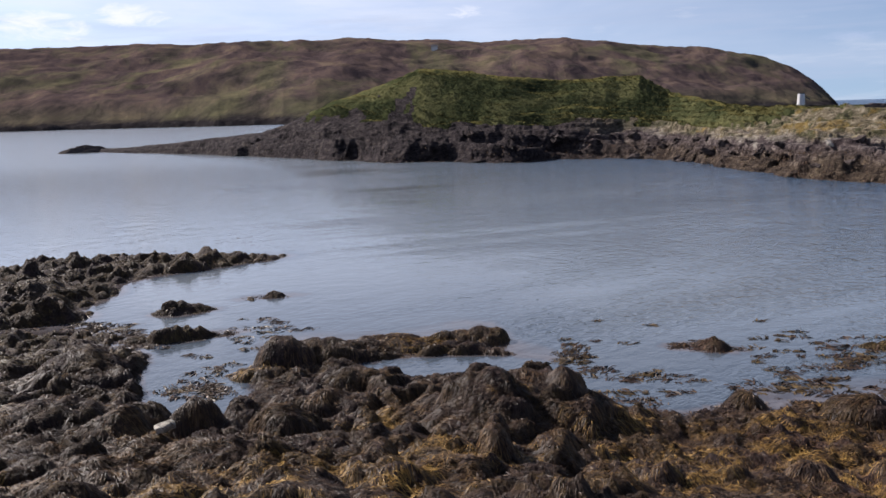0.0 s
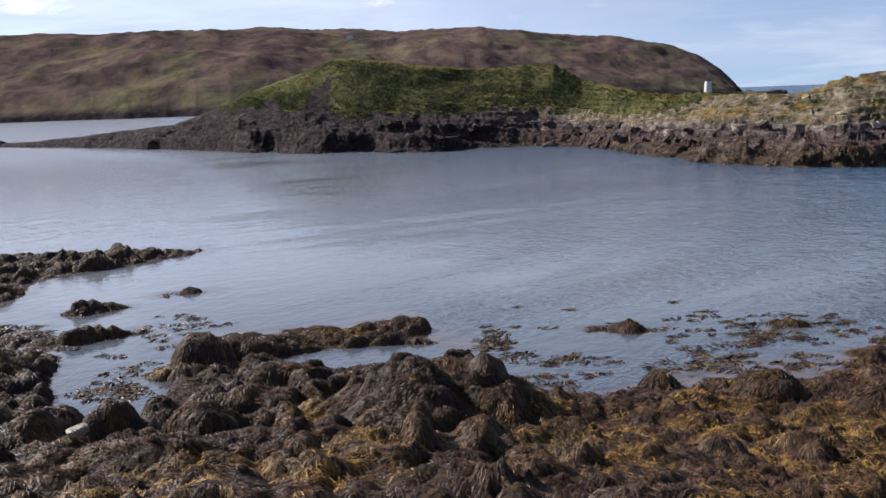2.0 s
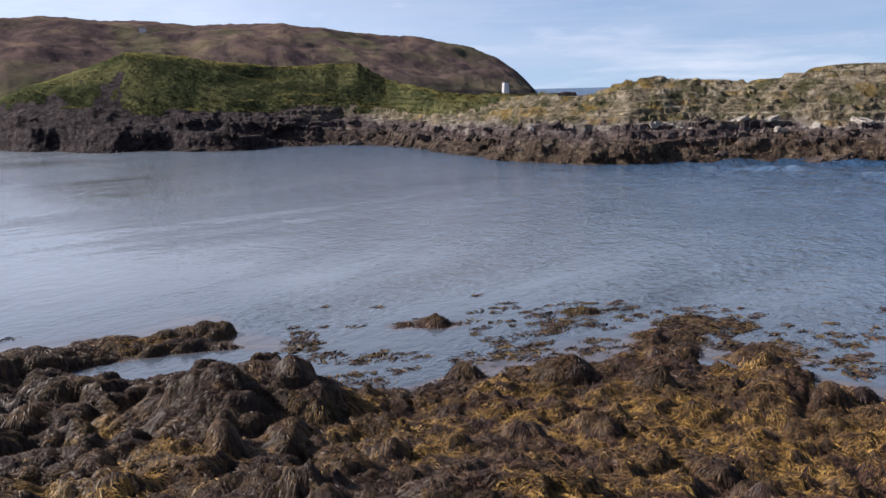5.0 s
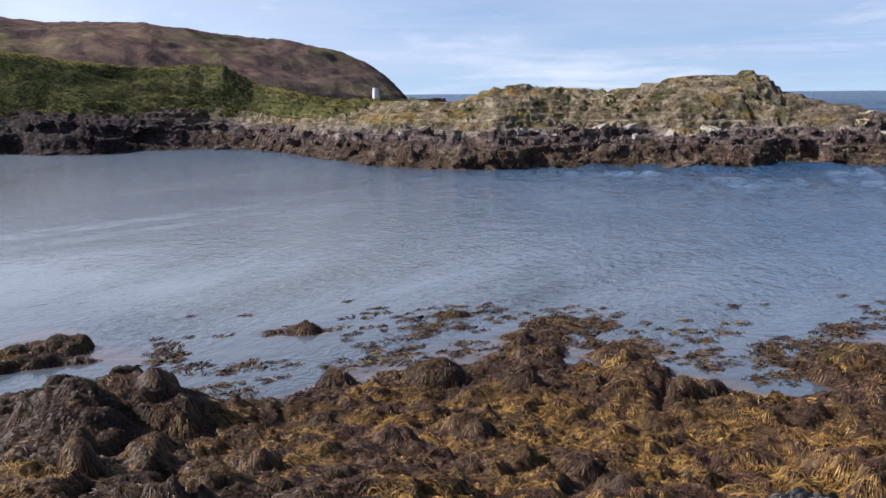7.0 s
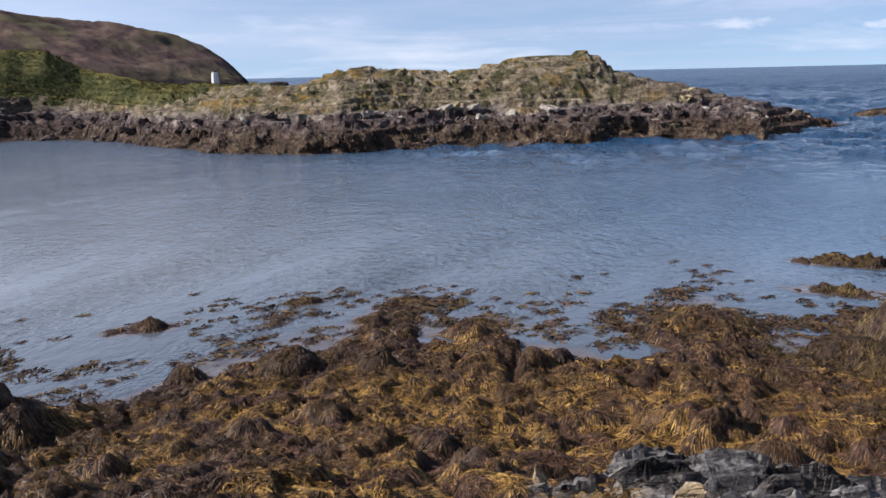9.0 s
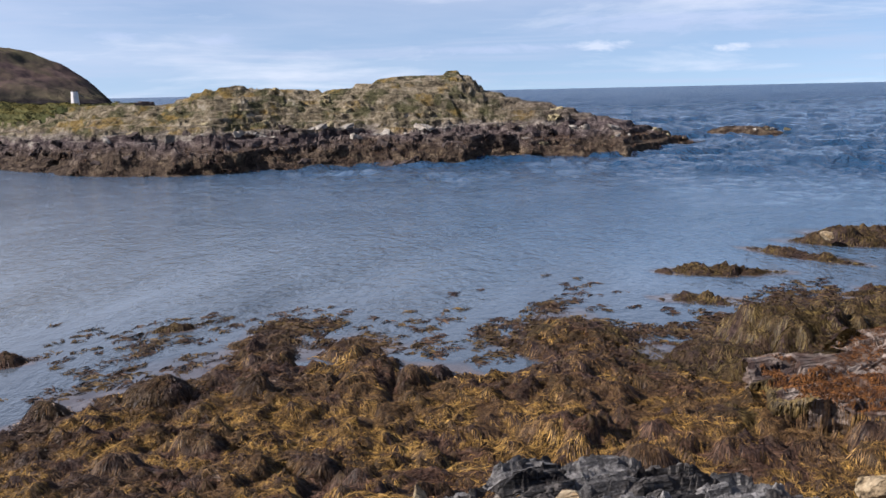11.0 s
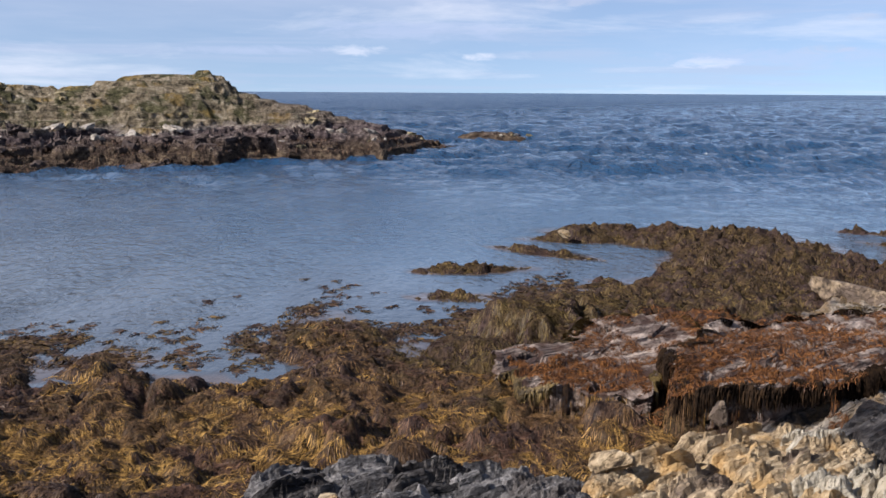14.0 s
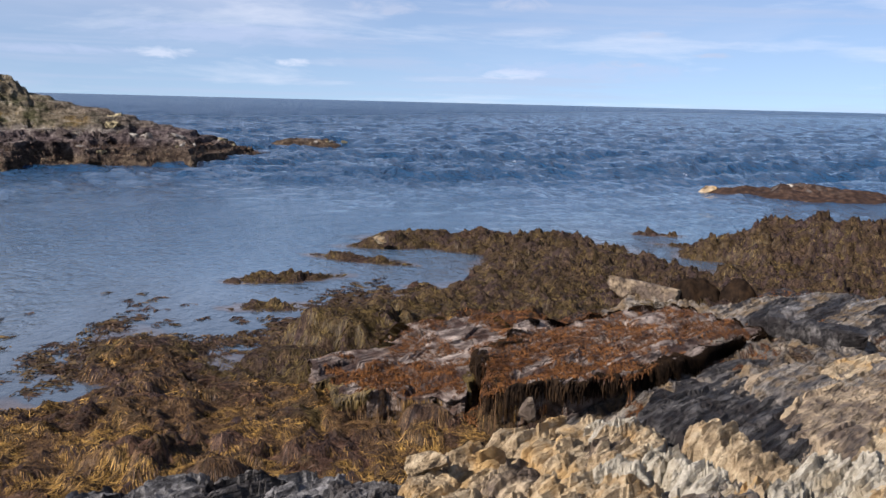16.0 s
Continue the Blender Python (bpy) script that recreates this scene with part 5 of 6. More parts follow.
# ---- weed afloat in the shallows ----
def floating(seed, count):
    r = np.random.default_rng(seed)
    patches = []
    while len(patches) < count:
        az = r.uniform(-28, 72)
        w = np.interp(az, W_AZ, W_D)
        d = w + abs(r.normal(0, 1.5)) - 0.3
        if d > 26 or -10 < az < 8 or (az < 20 and r.uniform(0, 1) < 0.82):
            continue
        x, y, _ = polar(az, d)
        if bilinear(GZ, np.array([x]), np.array([y]))[0] > 0.02:
            continue
        if r.uniform(0, 1) > smooth(0.40, 0.60, float(fbm(np.array(x * 0.55), np.array(y * 0.55), 145, 3))) + 0.06:
            continue
        patches.append((x, y, r.uniform(0.22, 0.55) ** 2 * (0.7 if d > w + 1.5 else 1.0)))
    vs, fs, base = [], [], 0
    pts = []
    for x, y, size in patches:
        n = int(6 + 55 * size)
        a = r.uniform(0, 2 * np.pi, n)
        q = size * np.sqrt(r.uniform(0, 1, n))
        pts.append(np.stack([x + 1.5 * q * np.cos(a), y + 0.7 * q * np.sin(a)], -1))
    return np.concatenate(pts)


fl = floating(77, 900)
half_ = len(fl) // 2
for pts, mat, name in ((fl[:half_], M_DARK, "floating_seaweed"), (fl[half_:], M_FLOAT, "floating_golden_seaweed")):
    v, f = drape(pts, 0.24, 0.013, 3, 88, flow=3.0, lift=0.006, swim=True)
    tagged(new(name, build_mesh(name, v, f, mat)), "loose wrack floating in the still shallows", "seaweed", kind="stuff")


M_LICHEN = plain_material("lichen_stone", (0.21, 0.175, 0.105), 0.5, 0.8, 2.0)
M_BLEACH = plain_material("bleached_stone", (0.25, 0.225, 0.195), 0.4, 0.9, 3.0)
M_DARKROCK = plain_material("dark_rock", (0.060, 0.047, 0.043), 0.6, 0.9, 3.0)


# ---- slabs and stones ----
def chiselled(size, seed, cuts=16, layers=0.0, detail=5, bed=(0.80, 0.10, 0.55), square=0.6):
    """A broken rock: a ball trimmed by random planes, then bedded in thin layers and roughened."""
    r = np.random.default_rng(seed)
    bm = bmesh.new()
    bmesh.ops.create_icosphere(bm, subdivisions=detail, radius=1.0)
    v = np.array([p.co[:] for p in bm.verts])
    f = np.array([[q.index for q in p.verts] for p in bm.faces])
    bm.free()
    v = np.sign(v) * np.abs(v) ** square
    for _ in range(cuts):
        n = r.normal(0, 1, 3)
        n /= np.linalg.norm(n)
        h = r.uniform(0.5, 0.95)
        over = np.maximum(v @ n - h, 0)
        v = v - over[:, None] * n
    v = v * np.array(size)
    b = np.array(bed) / np.linalg.norm(bed)
    a1 = np.cross(b, [0, 0, 1.0])
    a1 /= np.linalg.norm(a1) + 1e-6
    a2 = np.cross(b, a1)
    s, along, across = v @ b, v @ a1, v @ a2
    rad = v / (np.linalg.norm(v, axis=1, keepdims=True) + 1e-6)
    m = min(size)
    if layers:
        step = np.floor(s / layers + 0.5 * fbm(along * 1.5, across * 1.5, seed + 1, 2))
        jut = hashed(step, step * 0, seed) - 0.5
        piece = hashed(step, np.floor(along * 2.6 + 4 * jut), seed + 3) - 0.5
        piece2 = hashed(step, np.floor(across * 3.1 + 3 * jut), seed + 4) - 0.5
        flat = rad - b * (rad @ b)[:, None]
        v = v + flat * ((jut * 1.3 + piece * 1.5 + piece2) * min(layers * 3.0, 0.5 * m))[:, None]
        v = v + b * ((piece + piece2) * layers * 0.5)[:, None]
    v = v + rad * ((fbm(along * 4.0 / m + s * 3 / m, across * 4.0 / m, seed + 5, 5) - 0.5) * 0.26 * m)[:, None]
    return v, f


def stone(name, label, az, d, z, size, seed, mat, turn=0.0, tilt=(0, 0), group="", layers=0.0, cuts=16, detail=5, cat="rock", square=0.6):
    v, f = chiselled(size, seed, cuts, layers, detail, square=square)
    ob = thing(name, label, cat, group, me=build_mesh(name, v, f, mat, shade=False))
    ob.matrix_world = pose(*polar(az, d, z), tilt[0], tilt[1], -az + turn)
    return ob


def outcrop(name, label, group, az, d, top, length, width, rough, mats, seed, piece=1.7, cell=0.024):
    """Bedrock split along the strike: stepped blocks, each bed rising to a sharp broken edge on its seaward side."""
    r = np.random.default_rng(seed)
    cx, cy, _ = polar(az, d)
    rock = thing(name, label, "rock", group)
    rock.matrix_world = pose(cx, cy, 0, 0, 0, -31 + r.uniform(-6, 6))
    foot = min(ground_at(cx, cy), top - 0.3) - 0.2
    S, C = np.meshgrid(np.arange(-0.62 * length, 0.62 * length, 1.4 * cell), np.arange(-1.2 * width, 1.2 * width, cell), indexing="ij")
    k = seed * 2.37
    ws = S + 0.10 * (fbm(S * 3 + k, C * 3, seed, 3) - 0.5)
    wc = C + 0.16 * (fbm(S * 1.6 + k, C * 1.6, seed + 1, 3) - 0.5)
    _, block = cell_noise(ws * 0.45 * piece + k, wc * 1.9 * piece, seed + 2)
    _, chip = cell_noise(ws * 1.0 * piece + k, wc * 6.0 * piece, seed + 3)
    f1, f2 = -wc * 4.2 + 0.9 * fbm(ws * 1.2 + k, wc, seed + 4, 2), -wc * 15 + 1.5 * fbm(ws * 2.0 + k, wc * 2, seed + 5, 2)
    bed, leaf = np.floor(f1), np.floor(f2)
    cut = hashed(bed, np.floor(ws * 0.8 * piece + 9 * hashed(bed, bed * 0, seed)), seed + 6)
    cut2 = hashed(leaf, np.floor(ws * 1.5 * piece + 9 * hashed(leaf, leaf * 0, seed)), seed + 7)
    Z = 1.25 * (block - 0.6) + 0.55 * (chip - 0.5) + 0.75 * (f1 - bed - 0.6) * (0.3 + cut) + 0.5 * (cut - 0.5)
    Z = Z + 0.26 * (f2 - leaf - 0.5) * (0.4 + cut2) + 0.22 * (cut2 - 0.5) + 0.30 * (ridged(ws * 3 + k, wc * 24, seed + 8, 3) - 0.6)
    rim = np.hypot(S / (0.5 * length), C / width) + 0.35 * (fbm(S * 2.2 + k, C * 2.2, seed + 9, 4) - 0.5) + 0.25 * (block - 0.5)
    Z = top + rough * Z - rough * 0.8 * smooth(0.55, 1.0, rim)
    Z = Z + (foot - Z) * smooth(0.97, 1.12, rim)
    V = np.stack([S, C, Z], -1).reshape(-1, 3)
    faces = grid_faces(*S.shape)
    faces = faces[(rim.ravel()[faces] < 1.15).all(1)]
    which = bed.ravel()[faces[:, 0]]
    for b in np.unique(which):
        sel = faces[which == b]
        if len(sel) > 6:
            mat = mats[int(len(mats) * 0.999 * hashed(np.array([b // 2]), np.array([0.0]), seed + 11)[0])]
            part("slate_layer", build_mesh("slate_layer", *compact(V, sel[:, ::-1]), mat, shade=False), rock)


# broken dark slate along the top of the weed
for k, (az, d, top, ln, wd) in enumerate([(48.6, 7.75, 0.96, 0.9, 0.40), (53.4, 8.45, 1.02, 1.1, 0.46), (58.2, 8.6, 1.03, 1.1, 0.44), (63.0, 8.55, 1.02, 1.1, 0.42), (67.6, 8.5, 1.02, 1.1, 0.42), (72.0, 8.35, 1.04, 1.0, 0.42), (55.0, 7.4, 1.10, 1.2, 0.5), (61.0, 7.6, 1.12, 1.2, 0.5), (67.5, 7.5, 1.14, 1.2, 0.5), (73.5, 7.5, 1.14, 1.1, 0.5)]):
    outcrop("rock_ledge", "dark grey flaky slate ledge with pale streaks", "slate ledges", az, d, top, ln, wd, 0.15, (M_GREY, M_SLATE, M_GREY), 700 + k, 2.2, 0.022)
# splintered tan slate beside it
for k, (az, d, top, ln, wd) in enumerate([(76.2, 8.55, 1.05, 0.8, 0.32), (79.2, 9.35, 1.02, 1.0, 0.40), (82.4, 10.1, 1.00, 1.1, 0.42), (85.8, 10.5, 1.04, 1.1, 0.46), (89.4, 10.5, 1.08, 1.1, 0.46), (78.0, 7.9, 1.12, 1.0, 0.42), (81.6, 8.7, 1.14, 1.1, 0.44), (85.4, 9.3, 1.16, 1.1, 0.46), (89.2, 9.4, 1.20, 1.1, 0.46), (82.0, 7.5, 1.24, 1.1, 0.46), (86.4, 8.1, 1.26, 1.1, 0.46), (90.5, 8.2, 1.28, 1.0, 0.46)]):
    outcrop("slate_rock", "splintered tan slate rock, split into steep thin beds", "splintered slate rocks", az, d, top, ln, wd, 0.15, (M_SPLIT, M_CREAM, M_SPLIT, M_BED), 730 + k, 1.9, 0.022)
# thin beds proud of the bare slabs
for k, (az, d, top, ln, wd, tone) in enumerate([
    (94.2, 12.0, 0.94, 2.0, 0.62, "dark"), (97.0, 12.9, 0.92, 2.0, 0.66, "dark"), (96.2, 14.4, 0.84, 1.6, 0.5, "dark"), (99.4, 11.6, 1.02, 1.8, 0.55, "dark"),
    (100.4, 13.6, 1.04, 2.2, 0.75, "tan"), (103.6, 14.6, 1.02, 2.4, 0.8, "tan"), (103.4, 12.6, 1.12, 2.2, 0.75, "tan"), (106.6, 13.0, 1.14, 2.2, 0.8, "tan"), (105.0, 11.0, 1.16, 2.0, 0.7, "tan"),
    (97.4, 19.6, 0.80, 2.6, 0.75, "grey"), (100.6, 20.6, 0.80, 2.8, 0.85, "grey"), (102.6, 19.2, 0.80, 2.2, 0.6, "grey"), (104.4, 20.8, 0.82, 2.8, 0.85, "grey"),
]):
    label, mats = {"dark": ("dark grey slate slab split into thin beds", (M_SLATE,)), "tan": ("tan bedded slate slab with dark cracks", (M_BED, M_SHELF, M_SPLIT, M_BED)), "grey": ("grey slate ledge broken into thin beds", (M_GREY, M_SLATE, M_SHELF))}[tone]
    outcrop("bedded_slab", label, "bedded slabs on the shore", az, d, top, 1.15 * ln, 1.1 * wd, 0.075, mats, 760 + k, 0.8, 0.03)
# pale stones
for k, (az, d, top, ln, wd) in enumerate([(95.4, 9.9, 1.42, 0.95, 0.42), (92.4, 9.3, 1.24, 0.62, 0.30), (98.3, 9.5, 1.30, 0.80, 0.38), (89.4, 8.8, 1.28, 0.70, 0.32), (103.6, 9.5, 1.38, 1.50, 0.66), (95.0, 8.7, 1.38, 0.75, 0.34), (99.4, 8.5, 1.42, 0.9, 0.42), (108, 8.9, 1.5, 1.2, 0.55)]):
    outcrop("pale_stone", "big pale cream stone with rough broken faces", "pale stones", az, d, top, ln, wd, 0.15, (M_CREAM, M_CREAM, M_SPLIT), 780 + k, 2.6, 0.02)
stone("upright_stone", "small pale upright stone at the slab's edge", 82.6, 11.3, 0.84, (0.15, 0.10, 0.20), 790, M_BED, tilt=(0, -14), cuts=10, detail=4)
stone("orange_stone", "small pointed ochre-stained stone", 76.0, 8.75, 1.16, (0.24, 0.16, 0.13), 791, M_TAN, cuts=10, detail=4)
stone("orange_stone", "small pointed ochre-stained stone", 45.6, 7.7, 1.02, (0.07, 0.07, 0.24), 792, M_TAN, tilt=(0, -16), cuts=9, detail=4)
stone("orange_stone", "small ochre-stained stone on the ledge", 56.0, 7.4, 1.2, (0.15, 0.1, 0.15), 793, M_TAN, cuts=9, detail=4)
stone("pale_stone", "small white stone caught among the weed", -19.5, 12.2, 0.66, (0.17, 0.12, 0.09), 794, M_PALE, cuts=10, detail=4)
stone("pale_stone", "small pale stone on the outer reef", 71.2, 28.3, 0.35, (0.22, 0.16, 0.14), 795, M_TAN, cuts=10, detail=4)
stone("pale_block", "pale tilted rock block above a dark hollow", 89.2, 21.0, 0.50, (0.9, 0.46, 0.40), 796, M_BED, turn=-16, tilt=(30, 9), cuts=5, detail=5, square=0.35)
# square-broken blocks along the grey ledge
for k, (az, d, w) in enumerate([(98.0, 17.4, 0.24), (99.2, 17.3, 0.27), (100.6, 17.0, 0.3), (102.0, 17.0, 0.3), (96.8, 17.5, 0.2)]):
    stone("slate_block", "grey square-broken slate block", az, d, 0.90, (w, 0.26, 0.2), 800 + k, M_SLATE, turn=8 - 5 * (k % 3), tilt=(4, 6 - 5 * (k % 3)), group="slate blocks", cuts=2, detail=5, square=0.28)

# ---- stones, weed and foam along the islet ----
def islet_place(az, u):
    i = int(np.argmin(np.abs(ISLET_A[:, 0] - az)))
    w = ISLET_V[i]
    d = np.hypot(w[:, 0], w[:, 1])
    j = int(np.argmin(np.abs(d - d[0] - 2.5 - u)))
    return w[j]


stone_meshes = []
for k in range(6):
    v, f = chiselled((1.0, 0.8, 0.7), 820 + k, 14, 0.16, 3)
    stone_meshes.append((v, f))
kinds_ = [("dark_boulder", M_DARKROCK, "dark wet boulder at the islet's edge"), ("lichen_boulder", M_LICHEN, "ochre lichen-covered boulder on the islet"), ("bleached_boulder", M_BLEACH, "bleached pale boulder on the islet ledge")]
made = {}
r_ = np.random.default_rng(31)
for k in range(130):
    az = r_.uniform(-8, 61) if k % 3 else r_.uniform(24, 56)
    sort = 0 if k % 3 == 0 else (1 if az > 22 and k % 3 == 1 else 2 if az > 22 else 0)
    u = r_.uniform(0.2, 7) if sort == 0 else (r_.uniform(7, 17) if sort == 1 else r_.uniform(4.5, 9))
    p = islet_place(az, u)
    if p[2] < -0.1 or (sort == 2 and k % 2):
        continue
    name, mat, label = kinds_[sort]
    form = int(r_.integers(0, 6))
    key = (name, form)
    if key not in made:
        made[key] = build_mesh(name, *stone_meshes[form], mat, shade=False)
    ob = thing(name, label, "boulder", "boulders on the islet", me=made[key])
    s_ = r_.uniform(0.2, 0.55) * (0.9 if sort else 1.3)
    ob.matrix_world = pose(p[0], p[1], p[2] - 0.05 * s_, *r_.uniform(-25, 25, 2), r_.uniform(0, 360)) @ Matrix.Diagonal((s_ * r_.uniform(0.8, 1.5), s_, s_ * r_.uniform(0.6, 1.0), 1))


def islet_weed():
    r = np.random.default_rng(41)
    pick = np.argwhere((ISLET_V[:, :, 2] > -0.05) & (ISLET_V[:, :, 2] < 1.5) & (ISLET_W < 0.6) & (ISLET_A > -13))
    take = pick[r.integers(0, len(pick), 2500)]
    roots_ = ISLET_V[take[:, 0], take[:, 1]] + np.stack([r.normal(0, 0.2, len(take)), r.normal(0, 0.2, len(take)), np.full(len(take), 0.06)], -1)
    n = len(roots_)
    out = -roots_[:, :2] / np.hypot(roots_[:, 0], roots_[:, 1])[:, None]
    side = np.stack([-out[:, 1], out[:, 0]], -1) * r.normal(0, 0.6, n)[:, None]
    go = out + side
    ln = r.uniform(0.12, 0.32, n)[:, None]
    wd = r.uniform(0.02, 0.055, n)[:, None]
    px = np.stack([-go[:, 1], go[:, 0]], -1)
    zc = np.zeros((n, 1))
    a = roots_
    b = roots_ + np.c_[go * ln * 0.5, zc + 0.05]
    c = roots_ + np.c_[go * ln, zc - 0.14]
    v = np.stack([a - np.c_[px * wd, zc], a + np.c_[px * wd, zc], b - np.c_[px * wd, zc], b + np.c_[px * wd, zc], c - np.c_[px * wd * 0.3, zc], c + np.c_[px * wd * 0.3, zc]], 1).reshape(-1, 3)
    i = np.arange(n)[:, None] * 6 + np.array([0, 2])[None, :]
    f = np.stack([i, i + 1, i + 3, i + 2], -1).reshape(-1, 4)
    tagged(new("islet_seaweed", build_mesh("islet_seaweed", v, f, M_DARK)), "brown wrack hanging from the islet's tidal rocks", "seaweed", kind="stuff")


islet_weed()


def skerry(name, label, az, d, rx, ry, h, turn, seed, mat):
    """A low rock awash: a rough mound, longer than it is wide."""
    a, q = np.meshgrid(np.linspace(0, 2 * np.pi, 140, endpoint=False), np.linspace(0, 1, 34), indexing="ij")
    lx, ly = rx * q * np.cos(a), ry * q * np.sin(a)
    n = fbm(lx * 0.9 + seed, ly * 1.6, seed, 5)
    edge = 1 + 0.4 * (fbm(np.cos(a) * 2 + seed, np.sin(a) * 2, seed + 1, 4) - 0.5)
    z = h * ((1 - q ** 2.2) * (0.5 + n) + 0.5 * (ridged(lx * 1.1, ly * 2.6, seed + 2, 4) - 0.6) * (1 - q)) - 0.12 * q
    v = np.stack([lx * edge, ly * edge, z], -1).reshape(-1, 3)
    i = np.arange(140 * 34).reshape(140, 34)
    j = np.roll(i, -1, 0)
    f = np.stack([i[:, :-1], i[:, 1:], j[:, 1:], j[:, :-1]], -1).reshape(-1, 4)
    ob = thing(name, label, "skerry", me=build_mesh(name, v, f, mat, shade=False))
    ob.matrix_world = pose(*polar(az, d, 0.0), 0, 0, -az + turn)
    return ob


skerry("skerry", "low weedy skerry with ochre rocks awash offshore", 98.4, 52.5, 6.6, 2.0, 0.75, 4, 901, M_DARK)
skerry("skerry", "low brown rock bar off the islet's point", 65.8, 88.0, 5.0, 1.6, 0.9, 8, 902, M_ISLET)
skerry("skerry", "small dark rock off the islet's low end", -22.6, 150.0, 4.5, 2.0, 1.0, 10, 903, M_DARKROCK)
stone("pale_stone", "ochre stone at the end of the skerry", 92.6, 52.0, 0.2, (0.6, 0.5, 0.32), 905, M_TAN, cuts=12, detail=4)
stone("pale_stone", "white stone on the offshore skerry", 97.6, 52.3, 0.62, (0.4, 0.3, 0.25), 906, M_BLEACH, cuts=12, detail=4)
for k, (az, u) in enumerate([(57.9, 6.0), (55.9, 6.0), (52.6, 8), (33.2, 7.5), (38.0, 8.0), (40.0, 8.0), (42.5, 8.5), (45.0, 8.0)]):
    p = islet_place(az, u)
    ob = thing("bleached_boulder", "white bird-stained boulder on the islet ledge", "boulder", "boulders on the islet", me=build_mesh("bleached_boulder", *stone_meshes[k % 6], M_BLEACH, shade=False))
    ob.matrix_world = pose(p[0], p[1], p[2] + 0.1, 10, 6, 40 * k) @ Matrix.Diagonal((0.9, 0.5, 0.35, 1))
# broken stones on the islet's low point and on the bar beyond it
for k in range(26):
    name, mat, label = kinds_[(2, 0, 1, 0, 2)[k % 5]]
    if k < 14:
        p = islet_place(r_.uniform(53, 61.5), r_.uniform(1, 9))
    else:
        p = np.array(polar(r_.uniform(63.6, 68.4), 88 + r_.uniform(-0.8, 0.8), 0.55))
    ob = thing(name, "broken stone on the islet's low rocky point", "boulder", "boulders on the islet", me=build_mesh(name, *stone_meshes[k % 6], mat, shade=False))
    s_ = r_.uniform(0.12, 0.34)
    ob.matrix_world = pose(p[0], p[1], p[2] + 0.1, *r_.uniform(-20, 20, 2), r_.uniform(0, 360)) @ Matrix.Diagonal((1.5 * s_, s_, 0.8 * s_, 1))
stone("dark_boulder", "big dark boulder on the islet's skyline", 27.2, 77.0, 3.7, (1.0, 0.9, 0.9), 910, M_DARKROCK, cuts=14, detail=4)
stone("lichen_boulder", "knob of lichen-covered rock crowning the islet", 47.4, 77.5, 5.2, (1.5, 1.2, 0.9), 911, M_LICHEN, cuts=14, detail=4, layers=0.1)


def foam(az, d, rx, ry, turn, seed, count):
    """Broken white water: small ragged flakes just above the surface."""
    r = np.random.default_rng(seed)
    c = np.array(polar(az, d, 0))
    a = radians(-az + turn)
    lx, ly = r.normal(0, rx * 0.5, count), r.normal(0, ry * 0.5, count)
    ctr = np.stack([c[0] + lx * math.cos(a) - ly * math.sin(a), c[1] + lx * math.sin(a) + ly * math.cos(a), 0.02 + 0.08 * r.uniform(0, 1, count) ** 2], -1)
    ang = np.linspace(0, 2 * np.pi, 6, endpoint=False)
    size = r.uniform(0.02, 0.10, count)
    v = ctr[:, None, :] + np.stack([np.cos(ang)[None] * size[:, None] * 1.8, np.sin(ang)[None] * size[:, None], r.normal(0, 0.015, (count, 6))], -1)
    f = np.arange(count * 6).reshape(count, 6)
    tagged(new("foam", build_mesh("foam", v.reshape(-1, 3), f, M_FOAM)), "white broken foam where the swell meets rock", "foam", kind="stuff")


foam(62.6, 72.5, 3.6, 0.7, 24, 51, 330)
foam(59.6, 63.5, 2.2, 0.35, 30, 57, 110)
foam(69.2, 88.0, 1.6, 0.4, 0, 52, 80)
foam(65.8, 86, 3.2, 0.35, 10, 53, 70)
for k, (az, d) in enumerate([(71, 70), (76, 95), (80, 74), (73, 120), (86, 82), (90, 66), (68, 105), (82, 140)]):
    foam(az, d, 1.1, 0.15, 0, 60 + k, 40)

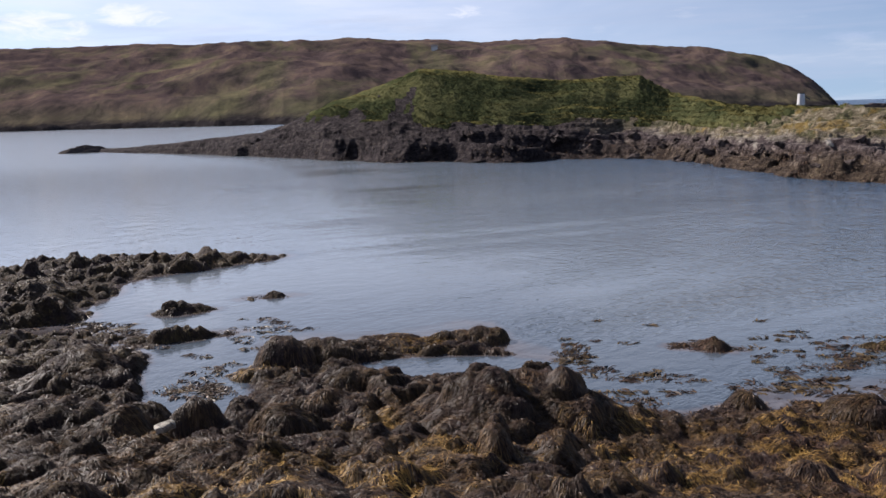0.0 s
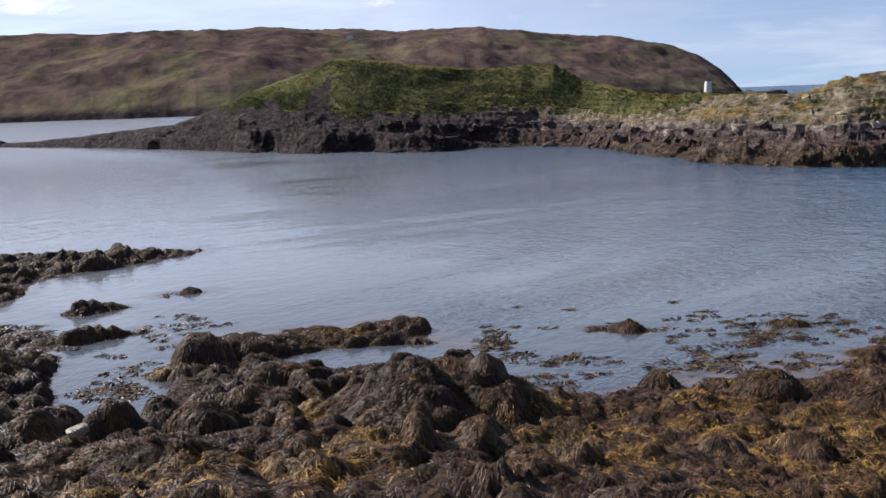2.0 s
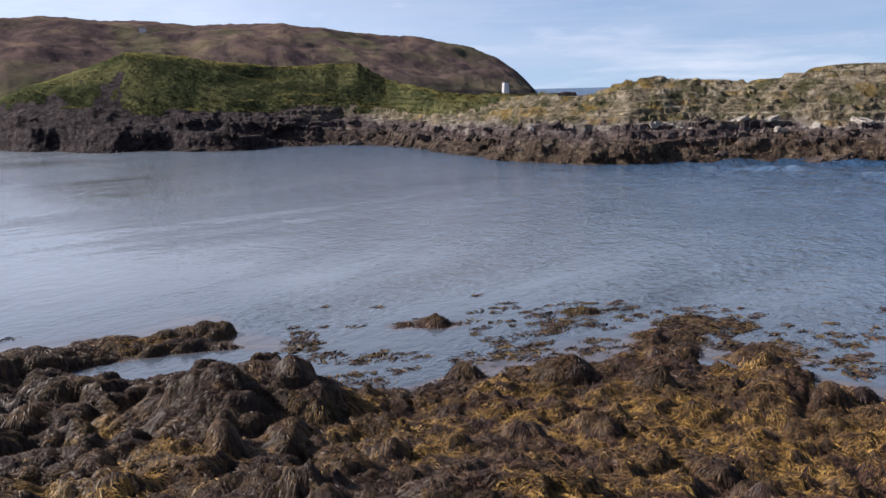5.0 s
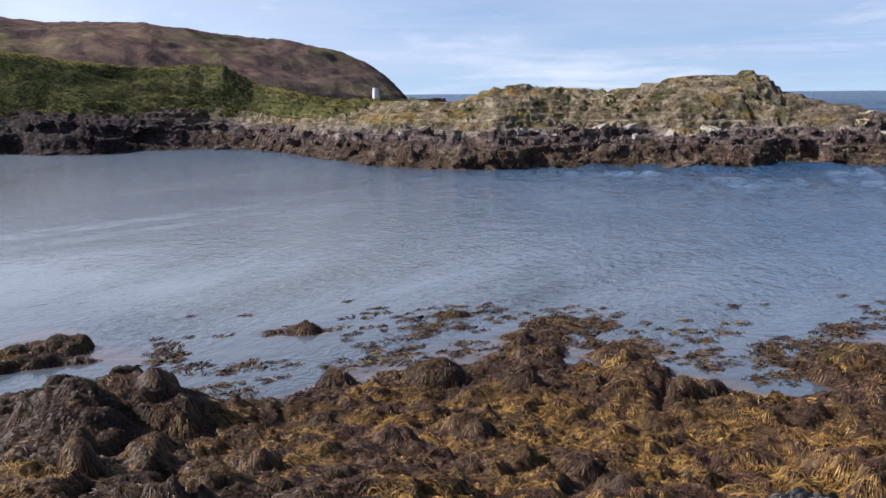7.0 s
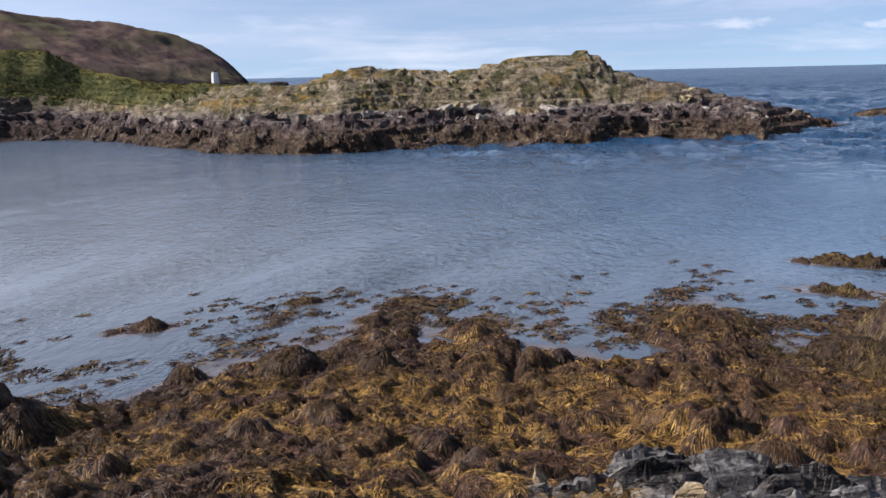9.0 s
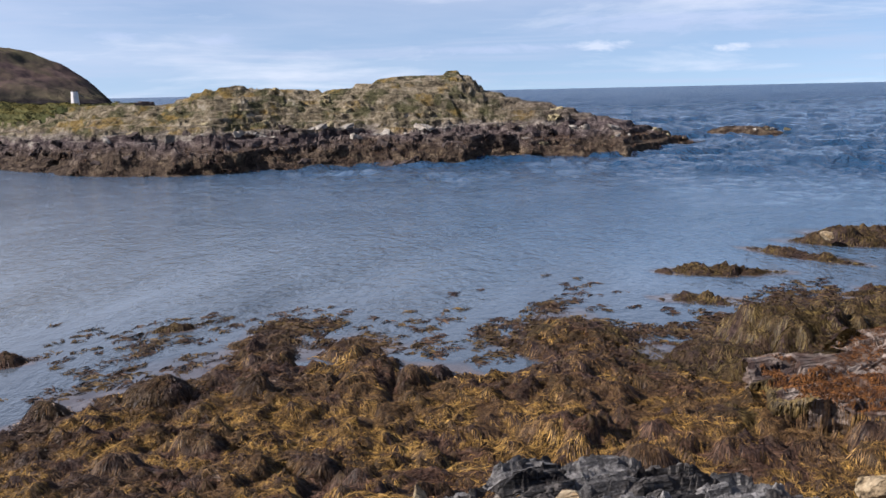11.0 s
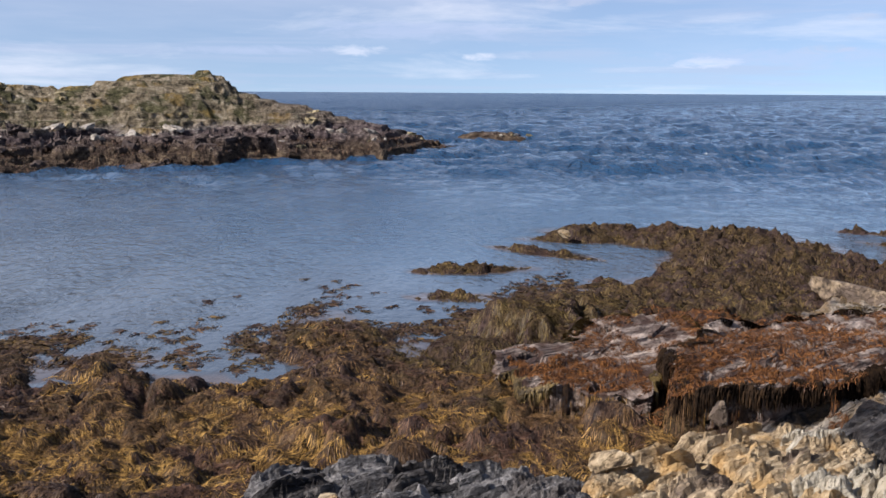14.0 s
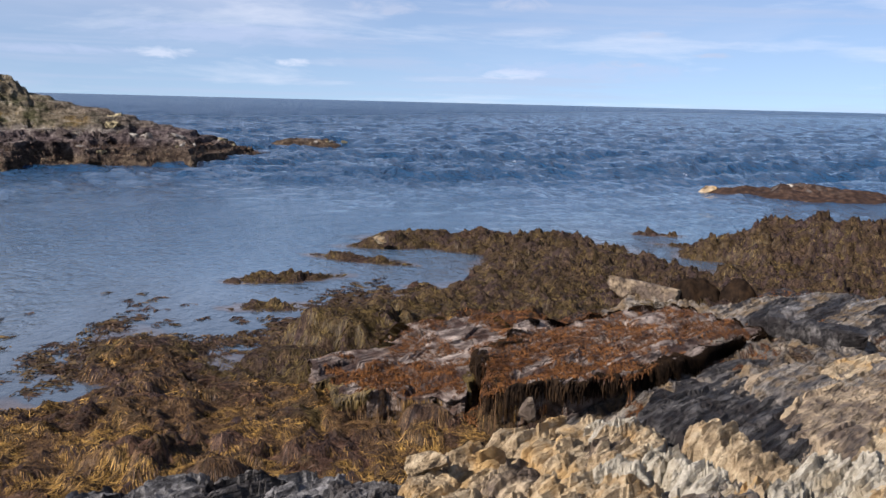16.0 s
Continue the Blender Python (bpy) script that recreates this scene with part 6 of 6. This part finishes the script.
# ---- beacon and cottage ----
def beacon():
    base = Vector(polar(23.0, 300.0, 2.2))
    t = thing("beacon", "squat white navigation beacon on a rock", "beacon", at=base)
    bm = bmesh.new()
    bmesh.ops.create_cone(bm, cap_ends=True, segments=8, radius1=1.45, radius2=1.15, depth=4.8, matrix=Matrix.Translation((0, 0, 2.4)))
    bmesh.ops.bevel(bm, geom=bm.edges[:], offset=0.08, segments=1, affect="EDGES")
    me = bpy.data.meshes.new("tower")
    bm.to_mesh(me)
    bm.free()
    me.materials.append(M_WHITE)
    part("tower", me, t, "whitewashed tapering stone tower")
    bm = bmesh.new()
    bmesh.ops.create_cube(bm, size=1.0, matrix=Matrix.LocRotScale((1.9, -0.4, 3.5), Euler((0, 0.5, -0.4)), (1.9, 0.35, 0.35)))
    bmesh.ops.create_cube(bm, size=1.0, matrix=Matrix.LocRotScale((0, 0, 4.9), None, (1.5, 1.5, 0.35)))
    me = bpy.data.meshes.new("cross_arm")
    bm.to_mesh(me)
    bm.free()
    me.materials.append(M_ROOF)
    part("cross_arm", me, t, "short projecting arm and cap")
    skerry("skerry", "bare rock that carries the beacon", 23.0, 300.0, 9, 6, 2.6, 0, 915, M_ISLET)


beacon()


def cottage():
    row = HILL_V[int(np.argmin(np.abs(np.degrees(np.arctan2(HILL_V[:, 5, 0], HILL_V[:, 5, 1])) + 0.1)))]
    seen = np.degrees(np.arctan2(row[:, 2] - EYE, np.hypot(row[:, 0], row[:, 1])))
    x, y, z = row[int(np.argmax(seen > 3.95))]
    t = thing("cottage", "small white ruined cottage high on the moor", "cottage", at=(x, y, z - 1.0))
    bm = bmesh.new()
    bmesh.ops.create_cube(bm, size=1.0, matrix=Matrix.LocRotScale((0, 0, 2.2), None, (6.2, 4.2, 4.4)))
    me = bpy.data.meshes.new("wall")
    bm.to_mesh(me)
    bm.free()
    me.materials.append(M_WHITE)
    part("wall", me, t)
    bm = bmesh.new()
    vs = [bm.verts.new(c) for c in [(-3.3, -2.4, 4.3), (3.3, -2.4, 4.3), (3.3, 2.4, 4.3), (-3.3, 2.4, 4.3), (-3.3, 0, 6.0), (3.3, 0, 6.0)]]
    for q in ((0, 1, 5, 4), (2, 3, 4, 5), (1, 2, 5), (3, 0, 4), (3, 2, 1, 0)):
        bm.faces.new([vs[i] for i in q])
    me = bpy.data.meshes.new("roof")
    bm.to_mesh(me)
    bm.free()
    me.materials.append(M_ROOF)
    part("roof", me, t, "dark slate roof")


cottage()
